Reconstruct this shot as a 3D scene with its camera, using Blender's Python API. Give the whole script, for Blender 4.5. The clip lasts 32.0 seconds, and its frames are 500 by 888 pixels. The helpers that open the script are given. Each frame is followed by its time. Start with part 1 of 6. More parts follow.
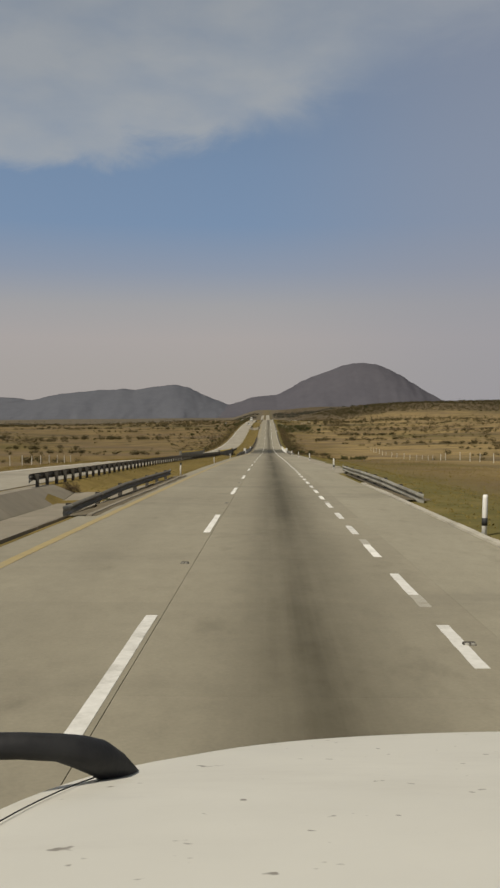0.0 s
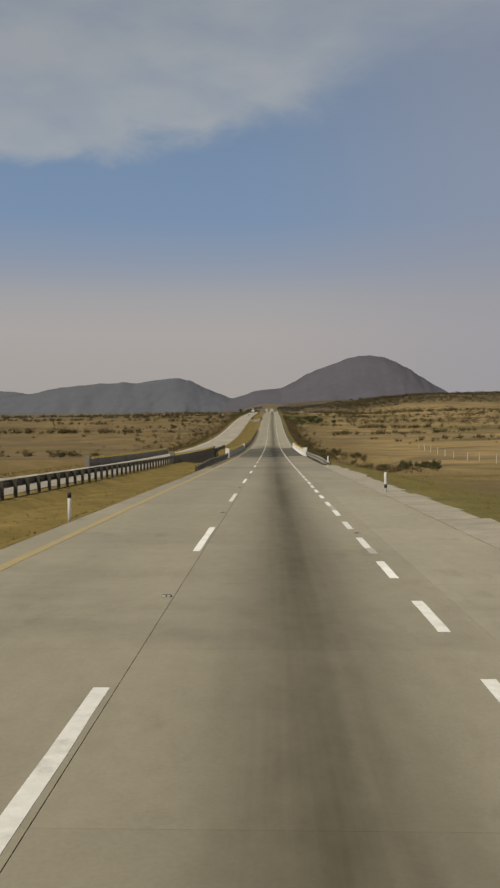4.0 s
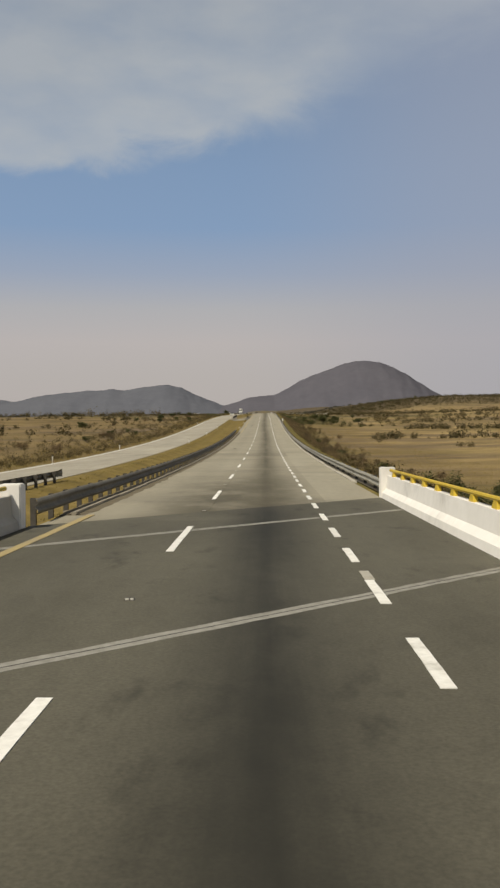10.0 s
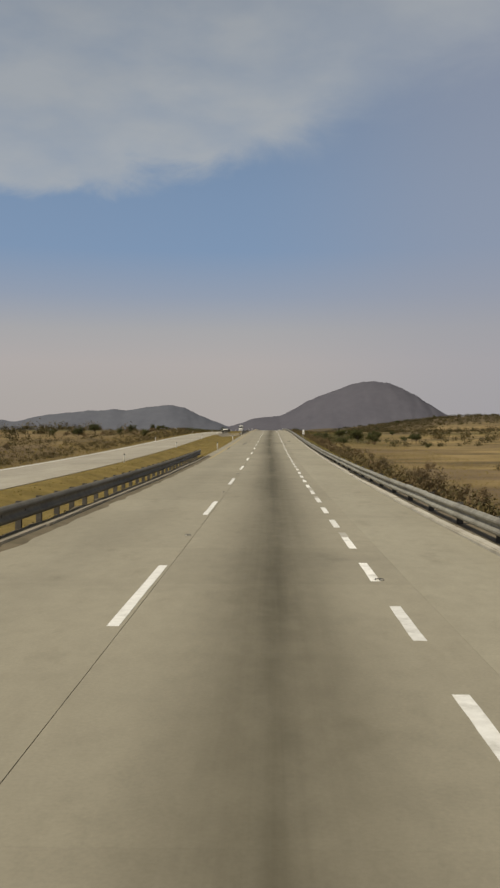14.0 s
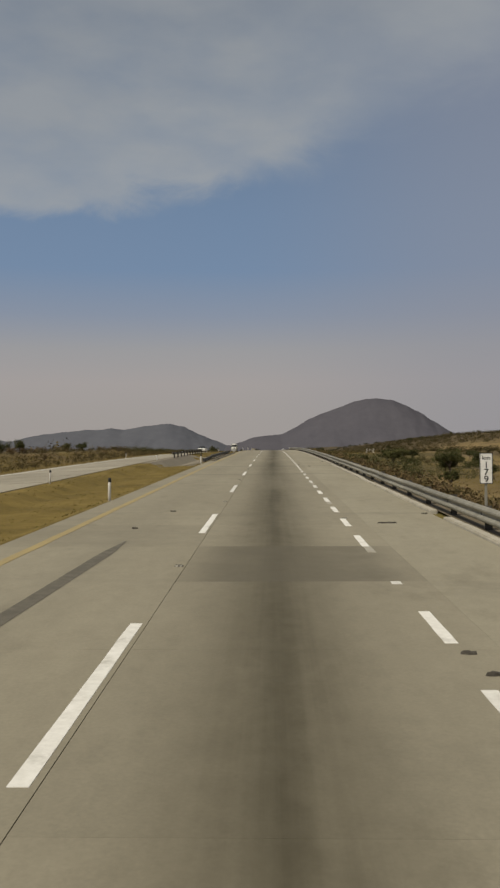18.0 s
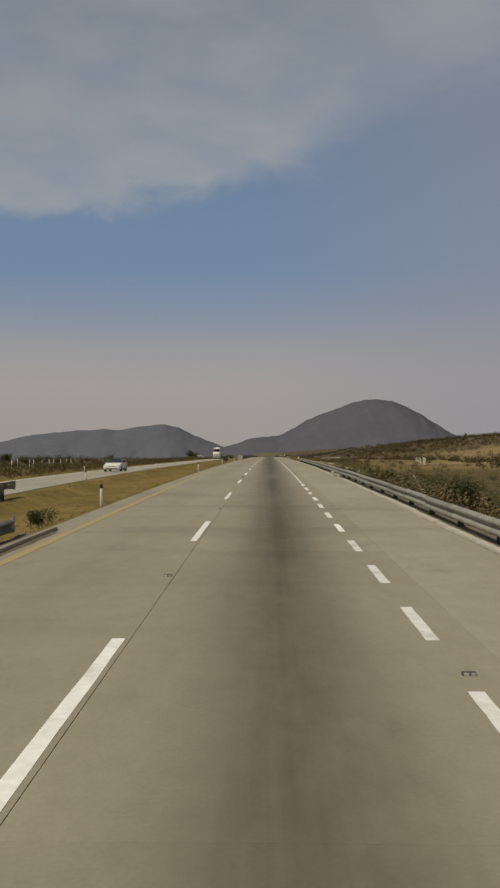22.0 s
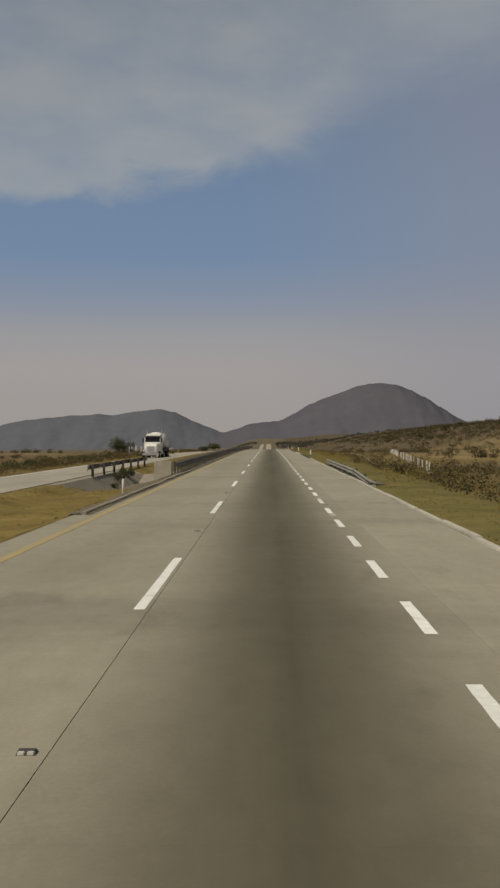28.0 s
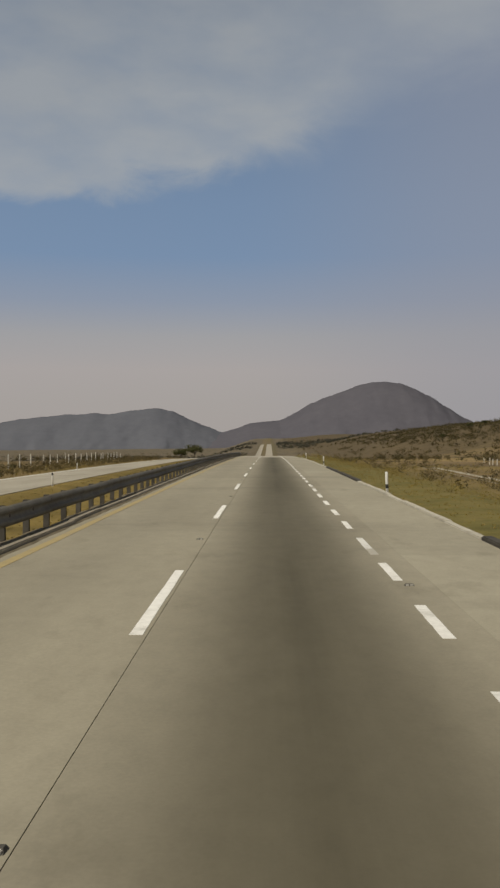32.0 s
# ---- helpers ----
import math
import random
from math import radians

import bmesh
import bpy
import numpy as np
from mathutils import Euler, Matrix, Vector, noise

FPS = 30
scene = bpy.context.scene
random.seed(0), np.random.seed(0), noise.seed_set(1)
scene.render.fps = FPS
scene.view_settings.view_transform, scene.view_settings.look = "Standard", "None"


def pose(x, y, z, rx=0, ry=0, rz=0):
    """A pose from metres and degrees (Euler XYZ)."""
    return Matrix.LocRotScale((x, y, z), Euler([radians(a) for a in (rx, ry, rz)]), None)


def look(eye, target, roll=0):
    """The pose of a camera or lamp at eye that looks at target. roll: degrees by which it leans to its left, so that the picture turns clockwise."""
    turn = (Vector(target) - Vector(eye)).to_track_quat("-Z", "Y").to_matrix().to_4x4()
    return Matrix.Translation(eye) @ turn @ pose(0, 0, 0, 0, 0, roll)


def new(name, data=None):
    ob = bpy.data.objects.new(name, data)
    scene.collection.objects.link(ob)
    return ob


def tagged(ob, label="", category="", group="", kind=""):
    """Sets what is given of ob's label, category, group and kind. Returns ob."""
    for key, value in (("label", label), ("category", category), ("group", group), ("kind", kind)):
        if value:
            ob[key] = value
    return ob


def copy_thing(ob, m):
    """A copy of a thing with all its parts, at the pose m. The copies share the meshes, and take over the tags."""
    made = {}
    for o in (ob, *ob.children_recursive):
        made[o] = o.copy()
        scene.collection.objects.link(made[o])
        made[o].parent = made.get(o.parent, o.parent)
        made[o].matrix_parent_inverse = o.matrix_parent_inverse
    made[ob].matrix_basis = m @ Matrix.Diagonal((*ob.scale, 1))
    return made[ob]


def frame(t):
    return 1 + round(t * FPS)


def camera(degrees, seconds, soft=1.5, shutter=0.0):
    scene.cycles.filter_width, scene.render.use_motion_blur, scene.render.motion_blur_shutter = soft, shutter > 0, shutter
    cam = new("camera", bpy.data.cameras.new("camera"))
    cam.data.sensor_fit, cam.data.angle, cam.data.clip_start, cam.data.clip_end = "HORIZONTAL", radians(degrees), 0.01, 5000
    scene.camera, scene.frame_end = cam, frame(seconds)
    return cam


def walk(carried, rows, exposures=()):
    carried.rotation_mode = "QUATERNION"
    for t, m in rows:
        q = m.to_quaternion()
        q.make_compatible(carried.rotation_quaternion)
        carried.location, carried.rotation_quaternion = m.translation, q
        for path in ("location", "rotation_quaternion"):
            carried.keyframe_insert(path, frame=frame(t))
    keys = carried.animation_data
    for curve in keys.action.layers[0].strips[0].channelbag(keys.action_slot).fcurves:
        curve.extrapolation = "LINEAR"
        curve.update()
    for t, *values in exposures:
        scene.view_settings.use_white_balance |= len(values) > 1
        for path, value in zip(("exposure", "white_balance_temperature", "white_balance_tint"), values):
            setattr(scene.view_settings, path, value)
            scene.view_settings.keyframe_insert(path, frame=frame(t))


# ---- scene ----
# ---- camera ----
cam = camera(31.13, 32.0, soft=2.5)
# seconds, x, y, z, pitch, yaw, roll
ROWS = [
    (0.0, 1.443, 0.509, 2.193, -1.93, 1.14, -0.04),
    (0.5, 1.454, 14.021, 1.822, -1.88, 1.08, -0.00),
    (1.0, 1.466, 27.636, 1.430, -2.04, 1.06, 0.04),
    (1.5, 1.486, 41.283, 1.020, -2.09, 1.07, -0.02),
    (2.0, 1.507, 54.891, 0.593, -2.13, 1.12, -0.07),
    (2.5, 1.512, 68.332, 0.156, -2.21, 1.25, -0.01),
    (3.0, 1.517, 81.711, -0.296, -2.29, 1.44, 0.05),
    (3.5, 1.517, 95.187, -0.765, -2.26, 1.44, 0.05),
    (5.5, 1.509, 149.506, -2.761, -2.35, 1.12, 0.08),
    (6.0, 1.509, 163.183, -3.275, -2.35, 1.19, 0.08),
    (6.5, 1.506, 176.899, -3.788, -2.40, 1.14, 0.01),
    (7.0, 1.502, 190.645, -4.296, -2.41, 1.12, -0.06),
    (7.5, 1.536, 204.394, -4.792, -2.45, 0.89, -0.03),
    (8.0, 1.569, 218.207, -5.275, -2.53, 0.77, -0.00),
    (8.5, 1.651, 232.176, -5.744, -1.81, 0.53, 0.03),
    (9.0, 1.732, 246.182, -6.192, -2.25, 0.75, 0.06),
    (9.5, 1.811, 260.070, -6.611, -1.50, 1.09, 0.15),
    (10.0, 1.890, 274.043, -7.002, -1.73, 0.97, 0.24),
    (10.5, 1.949, 288.371, -7.369, -2.13, 1.00, 0.13),
    (11.0, 2.008, 302.706, -7.698, -1.66, 0.96, 0.03),
    (11.5, 2.045, 316.763, -7.980, -0.86, 1.14, 0.11),
    (12.0, 2.082, 330.628, -8.216, -1.03, 1.29, 0.19),
    (12.5, 1.991, 344.166, -8.405, -1.03, 1.56, 0.22),
    (13.0, 1.900, 357.754, -8.551, -0.70, 1.53, 0.25),
    (13.5, 1.880, 371.824, -8.657, -0.80, 1.39, 0.10),
    (14.0, 1.860, 386.079, -8.712, -0.35, 1.32, -0.06),
    (14.5, 1.860, 400.137, -8.717, -0.35, 1.21, -0.06),
    (16.5, 1.671, 455.504, -8.246, 0.52, 1.59, 0.12),
    (17.0, 1.671, 469.093, -8.024, 0.55, 1.38, 0.12),
    (17.5, 1.646, 482.505, -7.771, 0.80, 1.18, 0.19),
    (18.0, 1.620, 495.917, -7.490, 0.86, 1.39, 0.27),
    (18.5, 1.602, 509.435, -7.185, 1.06, 1.20, 0.17),
    (19.0, 1.584, 522.925, -6.865, 1.21, 1.34, 0.08),
    (19.5, 1.578, 536.255, -6.542, 1.19, 1.32, 0.11),
    (20.0, 1.572, 549.523, -6.220, 1.02, 1.26, 0.15),
    (20.5, 1.585, 562.851, -5.902, 0.83, 1.15, 0.11),
    (21.0, 1.598, 576.041, -5.600, 1.05, 1.04, 0.07),
    (21.5, 1.637, 588.794, -5.322, 0.83, 0.97, 0.05),
    (22.0, 1.677, 601.531, -5.060, 0.94, 1.18, 0.03),
    (22.5, 1.686, 614.704, -4.808, 0.87, 1.06, -0.05),
    (23.0, 1.695, 627.929, -4.575, 0.51, 1.35, -0.14),
    (23.5, 1.643, 640.888, -4.366, 0.43, 1.50, -0.11),
    (24.0, 1.590, 653.830, -4.177, 0.53, 1.40, -0.07),
    (24.5, 1.592, 666.920, -4.005, 0.33, 1.30, -0.13),
    (25.0, 1.593, 680.086, -3.851, 0.41, 1.30, -0.18),
    (25.5, 1.593, 693.316, -3.714, 0.19, 1.19, -0.18),
    (27.5, 1.676, 746.659, -3.284, -0.04, 1.21, 0.06),
    (28.0, 1.676, 760.047, -3.194, 0.03, 1.21, 0.06),
    (28.5, 1.677, 773.504, -3.106, 0.21, 1.41, -0.03),
    (29.0, 1.677, 786.811, -3.021, -0.01, 1.46, -0.13),
    (29.5, 1.607, 799.736, -2.939, 0.06, 1.55, -0.08),
    (30.0, 1.536, 812.695, -2.857, 0.10, 1.29, -0.02),
    (30.5, 1.550, 826.153, -2.772, 0.01, 1.41, 0.02),
    (31.0, 1.564, 839.727, -2.686, -0.01, 1.29, 0.06),
    (31.5, 1.532, 853.244, -2.602, 0.06, 1.40, 0.02),
    (32.0, 1.501, 866.534, -2.522, 0.02, 1.23, -0.02),
]
walk(cam, [(t, pose(x, y, z, 90 + p, r, w)) for t, x, y, z, p, w, r in ROWS],
     [(0, 0.15), (3, 0.17), (7, 0.12), (8.5, 0.3), (10, 0.43), (12, 0.34), (13, 0.24), (14, 0.28), (17, 0.05), (18, 0.03), (20, 0.0), (25, 0.0), (29, 0.0), (30, 0.14), (32, 0.13)])

# ---- world and sun ----
SUN_AZ, SUN_EL = radians(-138), radians(53)   # azimuth from +y towards +x, the sun stands left of and behind the traveller
world = bpy.data.worlds.new("sky")
scene.world = world
world.use_nodes = True


def wire(tree, *pairs):
    for a, b in pairs:
        tree.links.new(a, b)


def build_sky():
    nt = world.node_tree
    n = nt.nodes
    n.clear()
    out, bg = n.new("ShaderNodeOutputWorld"), n.new("ShaderNodeBackground")
    sky = n.new("ShaderNodeTexSky")
    sky.sky_type, sky.sun_disc = "NISHITA", False
    sky.sun_elevation, sky.sun_rotation = SUN_EL, SUN_AZ
    sky.dust_density, sky.air_density, sky.ozone_density = 1.6, 1.0, 1.2
    tc, sep = n.new("ShaderNodeTexCoord"), n.new("ShaderNodeSeparateXYZ")
    # hazy band over the horizon
    ramp = n.new("ShaderNodeValToRGB")
    e = ramp.color_ramp.elements
    e[0].position, e[0].color = 0.0, (3.95, 3.6, 3.4, 1)
    e[1].position, e[1].color = 1.0, (0.74, 0.73, 0.72, 1)
    for pos, col in ((0.045, (4.0, 3.68, 3.5, 1)), (0.082, (4.15, 3.8, 3.68, 1)), (0.119, (3.7, 3.65, 3.75, 1)), (0.156, (2.75, 3.2, 4.05, 1)),
                     (0.204, (1.98, 2.86, 4.25, 1)), (0.26, (1.85, 2.7, 4.05, 1)), (0.42, (1.4, 2.05, 3.1, 1)), (0.6, (1.05, 1.07, 1.1, 1))):
        s = e.new(pos)
        s.color = col
    mixs = n.new("ShaderNodeMix")
    mixs.data_type, mixs.inputs[0].default_value = "RGBA", 0.97
    # high cloud bank: its lower edge runs level in the west and climbs to the east
    mapping = n.new("ShaderNodeMapping")
    mapping.inputs["Rotation"].default_value = (0, radians(-14), 0)
    mapping.inputs["Scale"].default_value = (2.3, 1.0, 5.2)
    mapping.inputs["Location"].default_value = (0.93, 0.0, 0.32)
    noise_a = n.new("ShaderNodeTexNoise")
    noise_a.inputs["Scale"].default_value, noise_a.inputs["Detail"].default_value = 3.4, 9
    noise_a.inputs["Roughness"].default_value, noise_a.inputs["Distortion"].default_value = 0.6, 0.5
    edge = n.new("ShaderNodeFloatCurve")
    pts = edge.mapping.curves[0].points
    knots = ((-1.0, 0.20), (-0.28, 0.259), (-0.19, 0.262), (-0.13, 0.275), (-0.05, 0.283), (0.014, 0.296), (0.05, 0.306), (0.09, 0.322), (0.14, 0.338), (0.25, 0.36), (1.0, 0.42))
    for k, (a, b) in enumerate(knots):
        if k < 2:
            pts[k].location = ((a + 1) / 2, b) if k == 0 else (1.0, knots[-1][1])
        else:
            pts.new((knots[k - 1][0] + 1) / 2, knots[k - 1][1])
    edge.mapping.update()
    across = n.new("ShaderNodeMath")
    across.operation, across.inputs[1].default_value, across.inputs[2].default_value = "MULTIPLY_ADD", 0.5, 0.5
    above = n.new("ShaderNodeMath")
    above.operation = "SUBTRACT"
    wire(nt, (sep.outputs[0], across.inputs[0]), (across.outputs[0], edge.inputs["Value"]), (sep.outputs[2], above.inputs[0]), (edge.outputs[0], above.inputs[1]))
    addn = n.new("ShaderNodeMath")
    addn.operation, addn.inputs[1].default_value = "MULTIPLY_ADD", 0.085
    shift = n.new("ShaderNodeMath")
    shift.operation, shift.inputs[1].default_value = "SUBTRACT", 0.0425
    wire(nt, (above.outputs[0], shift.inputs[0]))
    # crisp in the west, frayed in the east
    fray = n.new("ShaderNodeMapRange")
    fray.inputs[1].default_value, fray.inputs[2].default_value, fray.inputs[3].default_value, fray.inputs[4].default_value = -0.06, 0.12, 0.016, 0.1
    cov = n.new("ShaderNodeMapRange")
    cov.inputs[1].default_value = -0.012
    cov.interpolation_type = "SMOOTHSTEP"
    wire(nt, (sep.outputs[0], fray.inputs[0]), (fray.outputs[0], cov.inputs[2]))
    # thinner again towards the zenith, and streaky
    thin = n.new("ShaderNodeMapRange")
    thin.inputs[1].default_value, thin.inputs[2].default_value = 0.45, 0.66
    thin.inputs[3].default_value, thin.inputs[4].default_value = 0.95, 0.1
    streak = n.new("ShaderNodeTexNoise")
    streak.inputs["Scale"].default_value, streak.inputs["Detail"].default_value = 4.2, 9
    wisps = n.new("ShaderNodeMapRange")
    wisps.inputs[1].default_value, wisps.inputs[2].default_value = 0.33, 0.66
    wisps.inputs[3].default_value = 0.62
    mul_a, mul_b = n.new("ShaderNodeMath"), n.new("ShaderNodeMath")
    mul_a.operation = mul_b.operation = "MULTIPLY"
    wire(nt, (sep.outputs[2], thin.inputs[0]), (mapping.outputs[0], streak.inputs["Vector"]), (streak.outputs[0], wisps.inputs[0]),
         (cov.outputs[0], mul_a.inputs[0]), (thin.outputs[0], mul_a.inputs[1]), (mul_a.outputs[0], mul_b.inputs[0]), (wisps.outputs[0], mul_b.inputs[1]))
    mixc = n.new("ShaderNodeMix")
    mixc.data_type = "RGBA"
    # bright puffs along the edge, greyer further in
    puff = n.new("ShaderNodeValToRGB")
    pe = puff.color_ramp.elements
    pe[0].position, pe[0].color = 0.0, (3.75, 4.0, 4.25, 1)
    pe[1].position, pe[1].color = 0.16, (3.05, 3.3, 3.6, 1)
    wire(nt, (addn.outputs[0], puff.inputs[0]), (puff.outputs[0], mixc.inputs[7]))
    wire(nt, (tc.outputs["Generated"], sep.inputs[0]), (sep.outputs[2], ramp.inputs[0]),
         (sky.outputs[0], mixs.inputs[6]), (ramp.outputs[0], mixs.inputs[7]),
         (tc.outputs["Generated"], mapping.inputs[0]), (mapping.outputs[0], noise_a.inputs["Vector"]),
         (noise_a.outputs[0], addn.inputs[0]), (shift.outputs[0], addn.inputs[2]), (addn.outputs[0], cov.inputs[0]),
         (mul_b.outputs[0], mixc.inputs[0]),
         (mixc.outputs[2], bg.inputs[0]), (bg.outputs[0], out.inputs[0]))
    veil = n.new("ShaderNodeMapRange")
    veil.inputs[1].default_value, veil.inputs[2].default_value, veil.inputs[4].default_value = -0.06, 0.26, 0.5
    veil.interpolation_type = "SMOOTHSTEP"
    mixv = n.new("ShaderNodeMix")
    mixv.data_type = "RGBA"
    mixv.inputs[7].default_value = (3.0, 3.05, 3.5, 1)
    low = n.new("ShaderNodeMapRange")
    low.inputs[1].default_value, low.inputs[2].default_value, low.inputs[3].default_value, low.inputs[4].default_value = 0.42, 0.58, 1.0, 0.0
    mul_c = n.new("ShaderNodeMath")
    mul_c.operation = "MULTIPLY"
    wire(nt, (sep.outputs[0], veil.inputs[0]), (sep.outputs[2], low.inputs[0]), (veil.outputs[0], mul_c.inputs[0]), (low.outputs[0], mul_c.inputs[1]),
         (mul_c.outputs[0], mixv.inputs[0]), (mixs.outputs[2], mixv.inputs[6]), (mixv.outputs[2], mixc.inputs[6]))
    bg.inputs[1].default_value = 0.086


build_sky()
sun = new("sun", bpy.data.lights.new("sun", "SUN"))
sun.data.energy, sun.data.angle, sun.data.color = 3.3, radians(0.6), (1.0, 0.93, 0.81)
sun.matrix_world = look((math.sin(SUN_AZ) * math.cos(SUN_EL), math.cos(SUN_AZ) * math.cos(SUN_EL), math.sin(SUN_EL)), (0, 0, 0))

# ---- the line of the road ----
KNOT_Y = (-300, -80, 0, 80, 160, 240, 320, 400, 480, 560, 640, 720, 800, 880, 960, 1080, 1300, 1600, 2000, 2500, 3000, 3600, 5000)
KNOT_Z = (6.6, 2.0, 0.0, -2.44, -5.36, -8.20, -10.25, -10.92, -10.03, -8.18, -6.59, -5.69, -5.14, -4.65, -4.43, -5.3, -10.8, -17.0, -19.0, -11.0, -3.0, -4.5, -8.0)


def spline(xs, ys):
    """Second derivatives of the natural cubic spline through the points."""
    xs, ys = np.array(xs, float), np.array(ys, float)
    n, h = len(xs), np.diff(xs)
    a, b = np.eye(n), np.zeros(n)
    for i in range(1, n - 1):
        a[i, i - 1:i + 2] = h[i - 1], 2 * (h[i - 1] + h[i]), h[i]
        b[i] = 6 * ((ys[i + 1] - ys[i]) / h[i] - (ys[i] - ys[i - 1]) / h[i - 1])
    return xs, ys, np.linalg.solve(a, b)


LINE = spline(KNOT_Y, KNOT_Z)


def road_z(y):
    xs, ys, m = LINE
    y = np.asarray(y, float)
    i = np.clip(np.searchsorted(xs, y) - 1, 0, len(xs) - 2)
    h = xs[i + 1] - xs[i]
    a, b = (xs[i + 1] - y) / h, (y - xs[i]) / h
    return a * ys[i] + b * ys[i + 1] + ((a ** 3 - a) * m[i] + (b ** 3 - b) * m[i + 1]) * h * h / 6


def slope(y):
    return float((road_z(y + 1) - road_z(y - 1)) / 2)


def on_road(x, y, dz=0.0, turn=0.0):
    """A pose on the road's line, pitched with its slope."""
    return pose(x, y, float(road_z(y)) + dz, math.degrees(math.atan(slope(y))), 0, turn)


def upright(x, y, z, turn=0.0):
    return pose(x, y, z, 0, 0, turn)


L_EDGE, R_EDGE = -4.0, 6.15      # our carriageway
OPP_IN, OPP_OUT = -10.6, -18.2   # the other one
BRIDGE = (232.5, 301.0)          # along x = 0; its ends run on the skew
SKEW = 1.0
ROAD_END = 3050               # past the last crest


def smooth(a, b, x):
    t = np.clip((np.asarray(x, float) - a) / (b - a), 0, 1)
    return t * t * (3 - 2 * t)


def wave(x, y, s, k=0.0):
    """Cheap rolling variation."""
    return (np.sin(x / s * 1.3 + k) * np.cos(y / s * 0.9 - k) + 0.5 * np.sin(x / s * 2.7 - y / s * 1.9 + 2 * k) + 0.25 * np.sin(x / s * 5.1 + y / s * 4.3 + 3 * k)) / 1.75


def opp_fall(y):
    """Cross-fall of the oncoming carriageway, down towards its outer edge."""
    return 0.03 * smooth(80, 200, y) + 0.017 * smooth(500, 590, y)


def opp_dz(x, y):
    """How far the oncoming carriageway lies below ours."""
    return -(0.1 + 0.2 * smooth(80, 200, y) - 0.1 * smooth(500, 590, y) + 0.08 * smooth(690, 730, y)) - opp_fall(y) * (OPP_IN - np.clip(x, OPP_OUT, OPP_IN))


CULVERTS = ((18, 47, 0.35), (577, 622, 0.35), (807, 833, 0.8))   # lined drains that cross under the road


def ground_z(x, y):
    x, y = np.asarray(x, float), np.asarray(y, float)
    zr = road_z(y)
    # fields: they follow the road's line near it, smoother further off
    far = -10.5 + 4.0 * smooth(700, 1500, y) - 6 * smooth(1400, 2100, y) + 9.0 * smooth(60, -300, y)
    dist = np.where(x > 1, x - R_EDGE, OPP_OUT - x)
    w = smooth(25, 260, dist) * 0.75
    z = zr * (1 - w) + far * w - 0.9 * smooth(2, 9, dist) + 0.7 * wave(x, y, 55) * smooth(15, 60, dist)
    z = z - 0.06 * (1 - smooth(0.3, 1.3, dist)) + np.where(x < -8, opp_dz(x, y) * (1 - smooth(25, 200, dist)), 0)
    # the wooded rise on the right and the foot of the mountains
    z = z + 33 * smooth(20, 280, x) * smooth(950, 1900, y) * (1 - 0.6 * smooth(2300, 3300, y)) * (1 + 0.18 * wave(x, y, 170, 1.0))
    z = z + 5 * smooth(60, 200, x) * smooth(300, 700, y) + 1.5 * wave(x, y, 130, 2.0) * smooth(80, 300, dist)
    z = z + 30 * smooth(3000, 4500, y) * smooth(-3500, 500, x)
    z = z - 36 * smooth(680, 2300, y) * smooth(-35, -190, x)
    # low wooded rise beyond the oncoming carriageway
    z = z + 23 * smooth(-420, -200, x) * (1 - smooth(-190, -40, x)) * smooth(1450, 1800, y) * (1 - smooth(1950, 2600, y)) * (1 + 0.2 * wave(x, y, 60, 2.2))
    # embankment on the right between the bridge and the crest
    z = z - 1.5 * smooth(7.2, 13, x) * smooth(180, 235, y) * (1 - smooth(640, 740, y)) * (1 - smooth(30, 90, x))
    # left bank of the other carriageway
    z = z + 1.7 * smooth(-19.5, -25, x) * smooth(330, 390, y) * (1 - smooth(620, 760, y)) + 0.6 * smooth(-19.5, -24, x) * smooth(620, 760, y)
    # median: a shallow swale
    med = smooth(-9.5, -8.4, x) * (1 - smooth(-5.2, -4.3, x))
    z = np.where((x > OPP_IN) & (x < L_EDGE) & (y < ROAD_END), zr - 0.03 - 0.4 * med + opp_dz(OPP_IN, y) * smooth(-6, -10.4, x), z)
    for a, b, deep in CULVERTS:
        z = z - deep * med * smooth(a, a + 6, y) * (1 - smooth(b - 5, b, y))
    # the stream bed below the bridges, on the skew
    v = np.abs(y - x * SKEW - 267) / 34
    bed = 6.5 * (1 - smooth(0.35, 1.05, v)) * smooth(-160, -60, x) * (1 - smooth(14, 36, x))
    z = z - bed
    # keep below the carriageways
    under = ((x > L_EDGE - 0.02) & (x < R_EDGE + 0.02)) | ((x > OPP_OUT - 0.02) & (x < OPP_IN + 0.02))
    under = under & (y < ROAD_END)
    return np.where(under, z - 0.35, z)


# ---- mesh helpers ----
def link(name, verts, faces, material, parent=None, label="", smooth_shade=False, uvs=None):
    me = bpy.data.meshes.new(name)
    me.from_pydata([tuple(v) for v in verts], [], [tuple(int(i) for i in f) for f in faces])
    for m in material if isinstance(material, (list, tuple)) else [material]:
        me.materials.append(m)
    if smooth_shade:
        me.polygons.foreach_set("use_smooth", [True] * len(me.polygons))
    me.update()
    ob = new(name, me)
    if parent is not None:
        ob.parent = parent
    if label:
        ob["label"] = label
    return ob


def share(name, me, parent, m=None):
    ob = new(name, me)
    ob.parent = parent
    if m is not None:
        ob.matrix_basis = m
    return ob


def part(name, bm, material, parent=None, label="", smooth_shade=False):
    me = bpy.data.meshes.new(name)
    bm.to_mesh(me)
    bm.free()
    me.materials.append(material)
    if smooth_shade:
        me.polygons.foreach_set("use_smooth", [True] * len(me.polygons))
    ob = new(name, me)
    if parent is not None:
        ob.parent = parent
    if label:
        ob["label"] = label
    return ob


